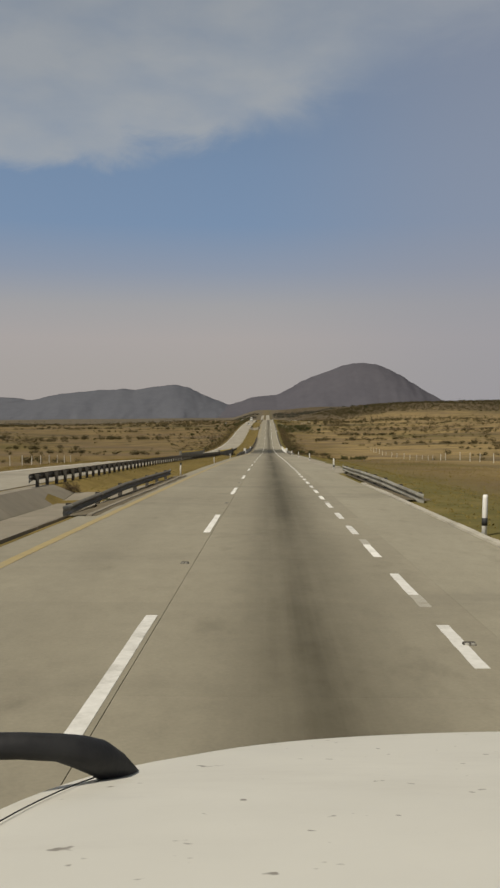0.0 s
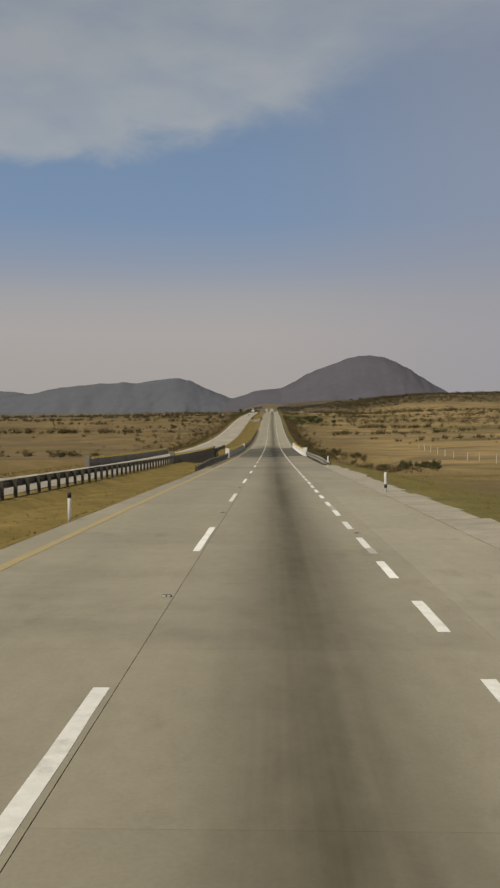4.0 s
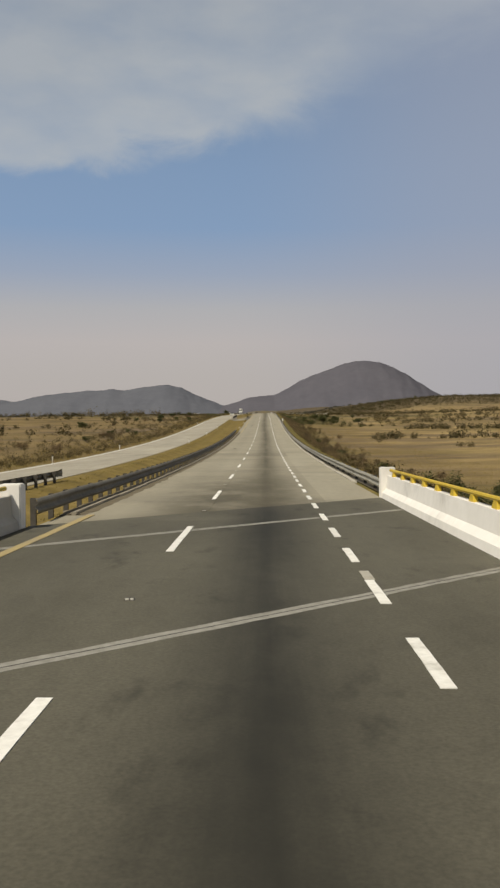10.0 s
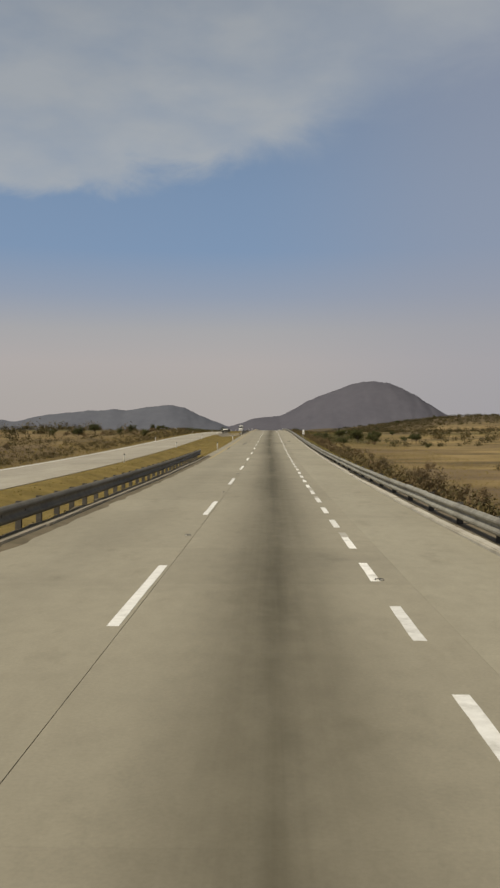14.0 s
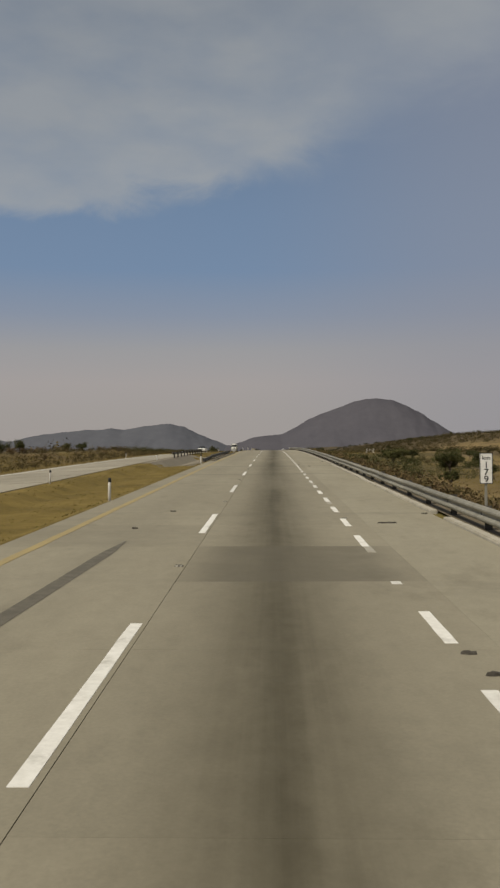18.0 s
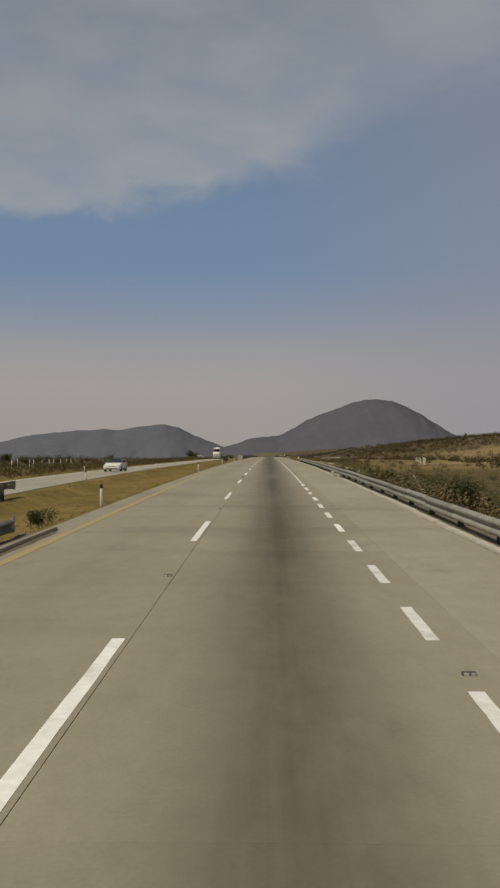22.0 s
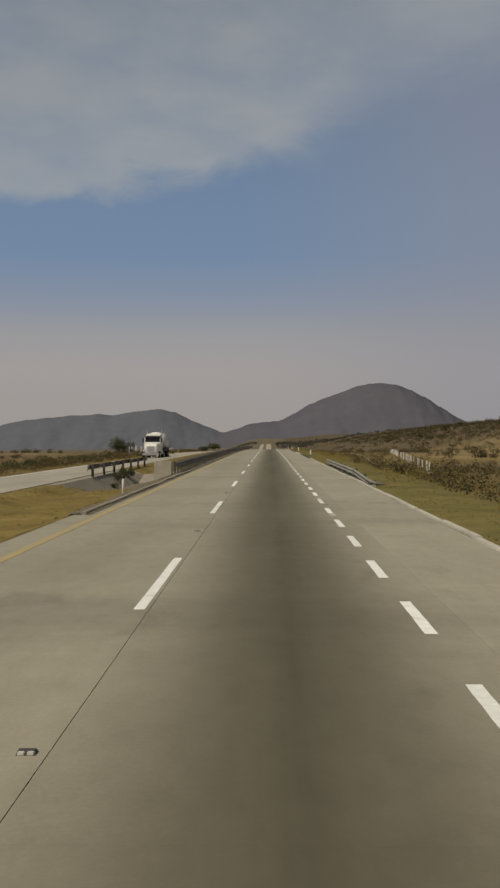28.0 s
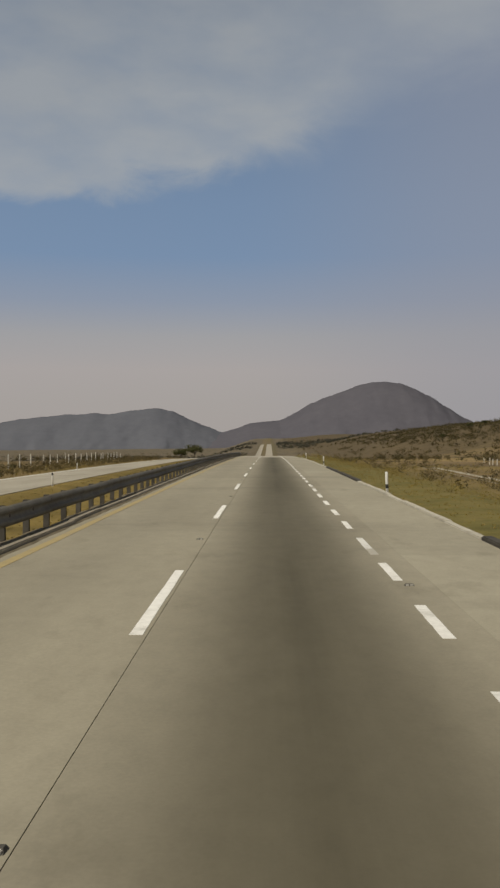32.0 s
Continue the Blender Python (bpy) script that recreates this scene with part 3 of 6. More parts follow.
# ---- ground ----
def build_ground():
    xs = np.unique(np.round(np.concatenate([
        -np.geomspace(30, 4200, 34), np.arange(-30, -19, 1.0), [OPP_OUT - 0.3, OPP_OUT - 0.04, OPP_OUT + 0.1, -14, OPP_IN - 0.1, OPP_IN + 0.04],
        np.arange(-10.2, -4.1, 0.6), [L_EDGE - 0.04, L_EDGE + 0.1, 1.0, R_EDGE - 0.1, R_EDGE + 0.04], np.arange(6.8, 30, 1.1), np.geomspace(30, 4200, 40)]), 3))
    ys = np.unique(np.round(np.concatenate([np.arange(-80, 1010, 4.0), np.geomspace(1010, 4900, 90)]), 3))
    gx, gy = np.meshgrid(xs, ys)
    gz = ground_z(gx, gy)
    n = len(xs)
    vs = np.stack([gx.ravel(), gy.ravel(), gz.ravel()], 1)
    j, i = np.meshgrid(np.arange(len(ys) - 1), np.arange(n - 1), indexing="ij")
    a = (j * n + i).ravel()
    fs = np.stack([a, a + 1, a + n + 1, a + n], 1)
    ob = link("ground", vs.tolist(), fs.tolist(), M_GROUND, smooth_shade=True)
    tagged(ob, "dry straw-coloured grassland with greener and brown patches", "ground", kind="structure")


build_ground()


def ridge(name, label, sky, y0, depth, back, foot, seed, gully=0.045, material=None):
    """A mountain as one skin whose crest follows the plan (x, height), with gullies down its flanks."""
    sx, sz, sm = spline([p[0] for p in sky], [p[1] for p in sky])

    def crest(x):
        i = int(np.clip(np.searchsorted(sx, x) - 1, 0, len(sx) - 2))
        f = (x - sx[i]) / (sx[i + 1] - sx[i])
        f = f * f * (3 - 2 * f) * 0.35 + f * 0.65
        return sz[i] * (1 - f) + sz[i + 1] * f

    xs = np.linspace(sx[0], sx[-1], 300)
    vv = np.concatenate([np.linspace(-1, 0, 34), np.linspace(0.08, 1, 8)])
    vs, fs, n = [], [], len(xs)
    for j, v in enumerate(vv):
        for x in xs:
            a = abs(v)
            y = y0 + v * (depth if v < 0 else back)
            h = 0.5 + 0.5 * math.cos(math.pi * a)
            h = 0.65 * h + 0.35 * (1 - a)
            c = crest(x)
            g = noise.fractal(Vector((x * 0.006, v * 1.6, seed)), 0.9, 2.0, 3)
            fine = noise.fractal(Vector((x * 0.02, y * 0.02, seed + 5)), 0.8, 2.0, 3)
            h = h * (1 + gully * g * math.sin(math.pi * min(1, a * 1.1)))
            vs.append((x + 14 * fine * a, y + 60 * g * a, foot + (c - foot) * h + 2.2 * fine + max(0.0, 1 - a * 14) * 2.6 * noise.noise(Vector((x * 0.11, v * 9, seed + 9)))))
        if j:
            b = (j - 1) * n
            fs += [(b + i, b + i + 1, b + n + i + 1, b + n + i) for i in range(n - 1)]
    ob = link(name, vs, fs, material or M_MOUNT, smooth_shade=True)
    return tagged(ob, label, "mountain", "mountains on the horizon", "structure")


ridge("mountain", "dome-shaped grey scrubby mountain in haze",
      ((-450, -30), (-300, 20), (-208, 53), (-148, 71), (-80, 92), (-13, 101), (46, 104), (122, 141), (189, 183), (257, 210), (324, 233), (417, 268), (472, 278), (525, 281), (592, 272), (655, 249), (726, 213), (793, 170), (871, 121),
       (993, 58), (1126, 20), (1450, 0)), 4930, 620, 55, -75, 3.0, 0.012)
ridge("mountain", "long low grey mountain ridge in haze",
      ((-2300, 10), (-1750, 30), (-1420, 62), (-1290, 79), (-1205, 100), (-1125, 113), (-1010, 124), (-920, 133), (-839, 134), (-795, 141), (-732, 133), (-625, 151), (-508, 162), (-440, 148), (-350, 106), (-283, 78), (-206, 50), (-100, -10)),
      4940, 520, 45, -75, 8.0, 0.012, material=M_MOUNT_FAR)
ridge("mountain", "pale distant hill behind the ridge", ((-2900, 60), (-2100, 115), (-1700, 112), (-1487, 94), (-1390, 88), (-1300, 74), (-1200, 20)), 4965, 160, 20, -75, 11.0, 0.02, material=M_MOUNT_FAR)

# ---- carriageways ----
PIECE = 4.4
FIRST = 509.7 - 4.4 * 124


def slab_mesh(name, x0, x1, length, material):
    g0, g1, h = 0.001 if x0 > 3 else 0.004, 0.001 if x1 == 4.0 else 0.004, 0.0004
    bm = boxed(x0 + g0, x1 - g1, -length / 2 + h, length / 2 - h, -0.25, 0.0)
    me = bpy.data.meshes.new(name)
    bm.to_mesh(me)
    bm.free()
    me.materials.append(material)
    return me



def darkened():
    """Paving darkened by spilt oil that thins out towards the sides of the lane."""
    m = road_surface("oil_darkened_paving", SLAB_LIGHT, SLAB_DARK, 0.88, 0.05, 0.17)
    nt = m.node_tree
    b = nt.nodes["Principled BSDF"]
    pos, x, y, z = place_of(nt)
    spill = span(nt, calc(nt, "ABSOLUTE", calc(nt, "SUBTRACT", x, 2.05)), 1.15, 1.95, 0.62, 0.12)
    spill = calc(nt, "MULTIPLY", spill, span(nt, tex_noise(nt, pos, 0.9, 5, 0.65), 0.3, 0.6, 0.7, 1.05))
    col = blend(nt, spill, b.inputs["Base Color"].links[0].from_socket, (0.12, 0.107, 0.076))
    wire(nt, (col, b.inputs["Base Color"]))
    return m


M_SLAB_DARK = darkened()
M_SLAB_STAIN = road_surface("stained_paving", (0.275, 0.247, 0.177), (0.228, 0.203, 0.145), 0.92, 0.1, 0.3, blotch=0.45)


def grooved():
    """Paving whose cross grooves show dark with oil."""
    m = road_surface("grooved_oily_paving", SLAB_LIGHT, SLAB_DARK, 0.88, 0.05, 0.17)
    nt = m.node_tree
    b = nt.nodes["Principled BSDF"]
    pos, x, y, z = place_of(nt)
    line = tex_noise(nt, pos, 1.0, 4, 0.6, (1.4, 34, 1))
    near = span(nt, calc(nt, "ABSOLUTE", calc(nt, "SUBTRACT", x, 1.8)), 0.3, 1.6, 1.0, 0.0)
    near = calc(nt, "MULTIPLY", near, span(nt, calc(nt, "ABSOLUTE", calc(nt, "SUBTRACT", y, FIRST + 134.5 * PIECE)), 0.9, 1.9, 1.0, 0.0))
    col = blend(nt, calc(nt, "MULTIPLY", near, span(nt, line, 0.5, 0.66, 0, 0.6)), b.inputs["Base Color"].links[0].from_socket, (0.05, 0.044, 0.03))
    wire(nt, (col, b.inputs["Base Color"]))
    return m


M_SLAB_GROOVED = grooved()


def lane(name, label, x0, x1, dark=(), stained=(), grooved_at=()):
    th = thing(name, Matrix(), label, "road", kind="structure")
    me = slab_mesh("slab", x0, x1, PIECE, M_SHOULDER if x0 > 3 else M_SLAB)
    kinds = {}
    for ks, material in ((dark, M_SLAB_DARK), (stained, M_SLAB_STAIN), (grooved_at, M_SLAB_GROOVED)):
        if ks:
            other = slab_mesh("slab", x0, x1, PIECE, material)
            kinds.update((k, other) for k in ks)
    for k in range(237):
        y = FIRST + (k + 0.5) * PIECE
        if BRIDGE[0] + SKEW * x1 + 2.3 < y < BRIDGE[1] + SKEW * x0 - 2.3:
            continue
        share("slab", kinds.get(k, me), th, on_road(0, y))
    y0 = FIRST + 237 * PIECE
    ys = np.concatenate([np.arange(y0, 2000, 20), np.arange(2000, 3051, 50)])
    v, f = sweep([(x0, -0.3), (x0, 0), (x1, 0), (x1, -0.3)], ys, lambda y: (0, float(road_z(y))))
    far = link("far_paving", v, f, M_OPP, th)
    far["kind"] = "stuff"
    return th


lane("road_fast_lane", "grey concrete slabs of the fast lane", L_EDGE, 0.13, stained=(90, 91))
lane("road_slow_lane", "grey concrete slabs with a dark oil trail", 0.13, 4.0, dark=(124,), stained=(90, 91), grooved_at=(134,))
lane("road_shoulder", "grey concrete slabs of the hard shoulder", 4.0, R_EDGE)


def opposite():
    th = thing("road_opposite", Matrix(), "pale concrete carriageway for oncoming traffic", "road", kind="structure")
    for x0, x1 in ((OPP_OUT, -14.3), (-14.3, OPP_IN)):
        me = slab_mesh("slab", x0 - OPP_IN, x1 - OPP_IN, 8.8, M_OPP)
        for k in range(118):
            y = FIRST + (k + 0.5) * 8.8
            share("slab", me, th, on_road(OPP_IN, y, float(opp_dz(OPP_IN, y))) @ pose(0, 0, 0, 0, -math.degrees(opp_fall(y))))
        ys = np.concatenate([np.arange(FIRST + 118 * 8.8, 2000, 20), np.arange(2000, 3051, 50)])
        za, zb = float(opp_dz(x0, 1000)), float(opp_dz(x1, 1000))
        v, f = sweep([(x0, za - 0.3), (x0, za), (x1, zb), (x1, zb - 0.3)], ys, lambda y: (0, float(road_z(y))))
        far = link("far_paving", v, f, M_OPP, th)
        far["kind"] = "stuff"
    return th


opposite()


# ---- road markings ----
def paint_mesh(name, w, length, material):
    me = bpy.data.meshes.new(name)
    bm = bmesh.new()
    rng = random.Random(len(bpy.data.meshes))
    top = []
    n = 6
    for s in (-1, 1):
        for i in range(n + 1):
            top.append((s * (w / 2 + rng.uniform(-0.006, 0.004)), -length / 2 + length * i / n, 0.004))
    vs = [bm.verts.new(p) for p in top]
    for i in range(n):
        bm.faces.new((vs[i], vs[n + 1 + i], vs[n + 2 + i], vs[i + 1]))
    r = bmesh.ops.extrude_face_region(bm, geom=list(bm.faces))
    for v in r["geom"]:
        if isinstance(v, bmesh.types.BMVert):
            v.co.z -= 0.02
    bmesh.ops.recalc_face_normals(bm, faces=bm.faces)
    bm.to_mesh(me)
    bm.free()
    me.materials.append(material)
    return me


def over_bridge(x, y):
    return 0.016 if BRIDGE[0] + SKEW * x - 2.5 < y < BRIDGE[1] + SKEW * x + 2.5 else 0.0


def markings():
    th = thing("lane_line", Matrix(), "white painted five metre dashes between the lanes", "road marking", kind="structure")
    mes = [paint_mesh("dash", 0.15, 5.0, M_WHITE_LINE) for _ in range(3)]
    for k in range(-1, 66):
        y = 6.6 + 15 * k + 2.5
        share("dash", mes[k % 3], th, on_road(0, y, over_bridge(0, y)))
    far = [sweep([(-0.07, 0.006), (0.07, 0.006)], [y, y + 5], lambda q: (0, float(road_z(q)))) for y in np.arange(996.6, 1500, 15)]
    vs, fs = [], []
    for v, f in far:
        fs += [tuple(i + len(vs) for i in q) for q in f]
        vs += v
    link("far_dash", vs, fs, M_WHITE_LINE, th)["kind"] = "stuff"
    th = thing("edge_line", Matrix(), "white painted short dashes along the shoulder", "road marking", kind="structure")
    mes = [paint_mesh("dash", 0.15, 2.0, M_WHITE_LINE) for _ in range(4)]
    faded = paint_mesh("faded_dash", 0.16, 0.95, M_FADED)
    y, k, worn = 9.09 - 4.072 * 3, 0, random.Random(4)
    while y < 1000:
        c = y + 1.0
        if not 505 < c < 513:
            if worn.random() < 0.3:
                share("faded_dash", faded, th, on_road(3.52, c + worn.choice((-1.45, 1.5)), over_bridge(3.5, c) - 0.001))
            share("dash", mes[worn.randrange(4)], th, on_road(3.5 + worn.uniform(-0.012, 0.012), c, over_bridge(3.5, c)))
        y += 4.072 if y < 560 else 4.058 if y < 720 else 4.088
    me = paint_mesh("dash", 0.15, 1.75, M_WHITE_LINE)
    share("dash", me, th, on_road(3.53, 506.45))
    me = paint_mesh("dash", 0.15, 0.25, M_WHITE_LINE)
    share("dash", me, th, on_road(3.49, 509.55))
    v, f = sweep([(-0.06, 0.006), (0.06, 0.006)], np.arange(1000, 1500, 20), lambda q: (3.5, float(road_z(q))))
    link("far_line", v, f, M_WHITE_LINE, th)["kind"] = "stuff"
    th = thing("far_edge_line", Matrix(), "white line along the oncoming carriageway", "road marking", kind="structure")
    for y0 in range(20, 1200, 20):
        v, f = sweep([(-0.09, -0.01), (-0.09, 0.005), (0.09, 0.005), (0.09, -0.01)], np.arange(y0, y0 + 20.01, 2.0), lambda q: (-17.75, float(road_z(q) + opp_dz(-17.75, q))))
        link("stripe", v, f, M_WHITE_LINE, th)
    th = thing("median_line", Matrix(), "worn yellow line along the median edge", "road marking", kind="structure")
    rng = random.Random(9)
    for y0 in range(-40, 1200, 20):
        if 300 <= y0 < 460:
            continue    # worn away and buried under soil
        ys = np.arange(y0, y0 + 20.01, 1.0)
        wob = [rng.uniform(-0.012, 0.012) for _ in ys]
        v, f = sweep([(-0.105, -0.01), (-0.105, 0.005), (0.105, 0.005), (0.105, -0.01)], ys,
                     lambda q: (-3.19 + wob[min(len(wob) - 1, int(q - y0))], float(road_z(q)) + over_bridge(-3.1, q)))
        link("stripe", v, f, M_YELLOW_LINE, th)


markings()


def studs():
    """Low metal studs with two pale reflectors, midway between the dashes."""
    first = thing("road_stud", Matrix(), "small worn metal stud with pale reflectors on the paving", "road stud", "reflective road studs")
    bm = bmesh.new()
    vs = [bm.verts.new(p) for p in ((-0.075, -0.055, -0.01), (0.075, -0.055, -0.01), (0.075, 0.055, -0.01), (-0.075, 0.055, -0.01),
                                    (-0.06, -0.022, 0.03), (0.06, -0.022, 0.03), (0.06, 0.022, 0.03), (-0.06, 0.022, 0.03))]
    for q in ((0, 1, 5, 4), (1, 2, 6, 5), (2, 3, 7, 6), (3, 0, 4, 7), (4, 5, 6, 7), (3, 2, 1, 0)):
        bm.faces.new([vs[i] for i in q])
    part("casting", bm, M_POST, first, "dark worn casting")
    for s in (-1, 1):
        part("reflector", boxed(s * 0.034 - 0.024, s * 0.034 + 0.024, -0.05, -0.02, 0.0, 0.026, 0.004), M_STUD, first, "pale reflector")
    rng = random.Random(2)
    spots = [(0.0, 1.3 + 15 * k) for k in range(64)] + [(3.58, 10.1 + 30 * k) for k in range(32)]
    for k, (x, y) in enumerate(spots):
        m = on_road(x + rng.uniform(-0.03, 0.03), y, over_bridge(x, y), rng.uniform(-6, 6))
        if k:
            copy_thing(first, m)
        else:
            first.matrix_basis = m


studs()

# tyre marks on the fast lane
for y0, y1, x0, x1 in ((485, 495.5, -2.92, -3.12), (503.5, 515, -1.78, -1.5)):
    bm = bmesh.new()
    n = 14
    rows = []
    for i in range(n + 1):
        f = i / n
        w = 0.11 * min(1, 6 * f, 6 * (1 - f)) + 0.02
        y = y0 + (y1 - y0) * f
        x = x0 + (x1 - x0) * f
        rows.append([bm.verts.new((x + s * w, y, float(road_z(y)) + 0.004)) for s in (-1, 1)])
        if i:
            bm.faces.new((rows[-2][0], rows[-2][1], rows[-1][1], rows[-1][0]))
    tagged(part("tyre_mark", bm, M_TAR), "long dark rubber skid mark on the concrete", "skid mark", "skid marks on the fast lane")


def debris(spots):
    """Flat ragged scraps lying on the paving: x, y, length, width, turn."""
    for k, (x, y, a, b, turn) in enumerate(spots):
        rng = random.Random(k + 40)
        bm = bmesh.new()
        n = 9
        a, b = a * 0.85, b * 0.8
        ring = [(a / 2 * math.cos(i * 6.283 / n) * rng.uniform(0.75, 1.1), b / 2 * math.sin(i * 6.283 / n) * rng.uniform(0.6, 1.2)) for i in range(n)]
        low = [bm.verts.new((p, q, -0.002)) for p, q in ring]
        top = [bm.verts.new((p * 0.9, q * 0.85, rng.uniform(0.012, 0.045))) for p, q in ring]
        mid = bm.verts.new((0, 0, 0.03))
        for i in range(n):
            bm.faces.new((low[i], low[(i + 1) % n], top[(i + 1) % n], top[i]))
            bm.faces.new((top[i], top[(i + 1) % n], mid))
        ob = part("tyre_scrap", bm, M_SCRAP)
        ob.matrix_basis = on_road(x, y, 0.0, turn)
        tagged(ob, "ragged black scrap of tyre rubber on the paving", "debris", "scraps on the road")


debris(((4.55, 518.8, 0.62, 0.10, 2), (3.72, 504.3, 0.34, 0.12, 10), (3.6, 505.1, 0.22, 0.07, -8), (4.32, 561.3, 0.30, 0.14, 20), (3.69, 564.6, 0.16, 0.08, 0),
        (5.9, 572.2, 0.25, 0.12, 30), (-0.04, 661.7, 0.26, 0.13, 12), (3.72, 669.4, 0.2, 0.1, 0), (5.95, 521.5, 0.22, 0.1, 15), (-1.3, 522.5, 0.25, 0.08, 0), (-1.7, 517.6, 0.2, 0.06, 0), (-1.85, 384.5, 0.5, 0.16, 5)))


def rubble(spots):
    """Broken lumps of concrete on the kerb."""
    for x, y, r, seed in spots:
        rng = random.Random(seed)
        bm = bmesh.new()
        bmesh.ops.create_icosphere(bm, subdivisions=2, radius=r)
        for v in bm.verts:
            v.co = Vector((v.co.x * 0.8, v.co.y * 1.3, v.co.z * 0.62)) * rng.uniform(0.8, 1.15)
            v.co.z = max(v.co.z, -0.35 * r)
        th = part("concrete_lump", bm, M_APRON)
        th.matrix_basis = on_road(x, y, 0.35 * r + (0.055 if x > 6.17 else 0.0), rng.uniform(0, 90))
        tagged(th, "broken pale lump of concrete lying on the kerb", "rubble", "lumps of rubble on the kerb")


rubble(((6.3, 666.2, 0.24, 1), (6.26, 661.0, 0.2, 2), (6.3, 663.4, 0.15, 3), (6.27, 660.4, 0.11, 4)))

# ---- kerbs and lined gutters ----
def kerb(x0, x1, y0, y1, height, label, material=None, name="kerb", step=4.0):
    th = thing(name, Matrix(), label, "kerb", "kerbs along the road", "structure")
    y = y0
    while y < y1 - 0.1:
        e = min(y1, y + step)
        bm = boxed(x0, x1, -(e - y) / 2 + 0.006, (e - y) / 2 - 0.006, -0.3, height, 0.025)
        c = (y + e) / 2
        ob = part("kerb_stone", bm, material or M_KERB, th)
        rng = random.Random(int(c * 13))
        ob.matrix_basis = on_road(rng.uniform(-0.025, 0.025), c, rng.uniform(-0.02, 0.01), rng.uniform(-0.5, 0.5))
        y = e
    return th


kerb(6.17, 6.42, -20, 46, 0.05, "low pale concrete kerb at the shoulder's edge")
kerb(6.17, 6.40, 318, 520, 0.06, "low pale concrete kerb below the crash barrier")
kerb(6.17, 6.40, 522, 745, 0.06, "low pale concrete kerb below the crash barrier")
kerb(6.17, 6.38, 748, 860, 0.04, "low pale concrete kerb at the shoulder's edge")
kerb(6.17, 6.42, 860.2, 886.4, 0.10, "tar-blackened kerb at the shoulder's edge", M_DARKKERB)
kerb(6.17, 6.38, 886.5, 914.4, 0.05, "low pale concrete kerb at the shoulder's edge")
kerb(6.17, 6.42, 914.5, 941, 0.10, "tar-blackened kerb at the shoulder's edge", M_DARKKERB)
kerb(6.17, 6.38, 941.1, 1000, 0.05, "low pale concrete kerb at the shoulder's edge")
kerb(-3.78, -3.6, 26, 56, 0.07, "pale concrete kerb below the median barrier", M_CONC)
kerb(-3.78, -3.6, 300, 466, 0.10, "pale concrete kerb below the median barrier", M_CONC)
kerb(-3.78, -3.6, 577, 624, 0.10, "pale concrete kerb below the median barrier", M_CONC)
kerb(-3.78, -3.6, 786, 1000, 0.10, "pale concrete kerb below the median barrier", M_CONC)
kerb(-3.78, -3.6, 186, 229, 0.06, "pale concrete kerb below the median barrier", M_CONC)


def soil_strip(x0, x1, y0, y1):
    """Blown soil banked against a kerb, ragged along the paving side."""
    rng = random.Random(int(y0) + 3)
    ys = np.arange(y0, y1 + 0.01, 0.8)
    vs, fs = [], []
    for j, y in enumerate(ys):
        z = float(road_z(y))
        w = x0 + (x1 - x0) * rng.uniform(0.55, 1.0)
        vs += [(x0, y, z + 0.035), ((x0 + w) / 2, y, z + rng.uniform(0.014, 0.024)), (w, y, z - 0.004)]
        if j:
            a = 3 * j - 3
            fs += [(a, a + 1, a + 4, a + 3), (a + 1, a + 2, a + 5, a + 4)]
    tagged(link("soil_strip", vs, fs, M_SOIL, smooth_shade=True), "brown soil blown against the edge of the paving", "soil", "soil along the road", "structure")


for a, b in ((26, 56), (186, 229), (300, 466), (577, 624), (786, 990)):
    soil_strip(-3.61, -3.2 if a == 300 else -3.42, a, b)
    soil_strip(-3.77, -4.4, a, b)
for a, b in ((33, 60), (197, 236), (310, 745), (803, 836)):
    soil_strip(6.43, 7.5, a, b)


def apron(x0, x1, y0, y1, dz0, dz1, label, ragged=0.25):
    """A lined gutter: thin concrete sheets falling away from the road."""
    th = thing("gutter", Matrix(), label, "gutter", "lined gutters", "structure")
    rng = random.Random(int(y0))
    y = y0
    while y < y1:
        e = min(y + 3.0, y1)
        r0, r1 = rng.uniform(-ragged, ragged), rng.uniform(-ragged, ragged)
        z0, z1 = float(road_z(y)), float(road_z(e))
        xm = (x0 + x1) / 2
        top = [(x0, y, z0 + dz0), (xm, y, z0 + (dz0 + dz1) / 2 - 0.01), (x1 + r0, y, z0 + dz1), (x0, e - 0.02, z1 + dz0), (xm, e - 0.02, z1 + (dz0 + dz1) / 2 - 0.01), (x1 + r1, e - 0.02, z1 + dz1)]
        vs = top + [(a, b, c - 0.15) for a, b, c in top]
        fs = [(0, 1, 4, 3), (1, 2, 5, 4), (2, 8, 11, 5), (0, 6, 7, 1), (1, 7, 8, 2), (3, 4, 10, 9), (4, 5, 11, 10)]
        link("concrete_sheet", vs, fs, M_APRON, th)
        y = e
    return th


apron(6.152, 7.45, 62, 192, 0.004, 0.05, "cracked pale concrete gutter beside the shoulder")
kerb(6.17, 6.36, 192, 238, 0.04, "low worn concrete kerb below the crash barrier", M_CONC)


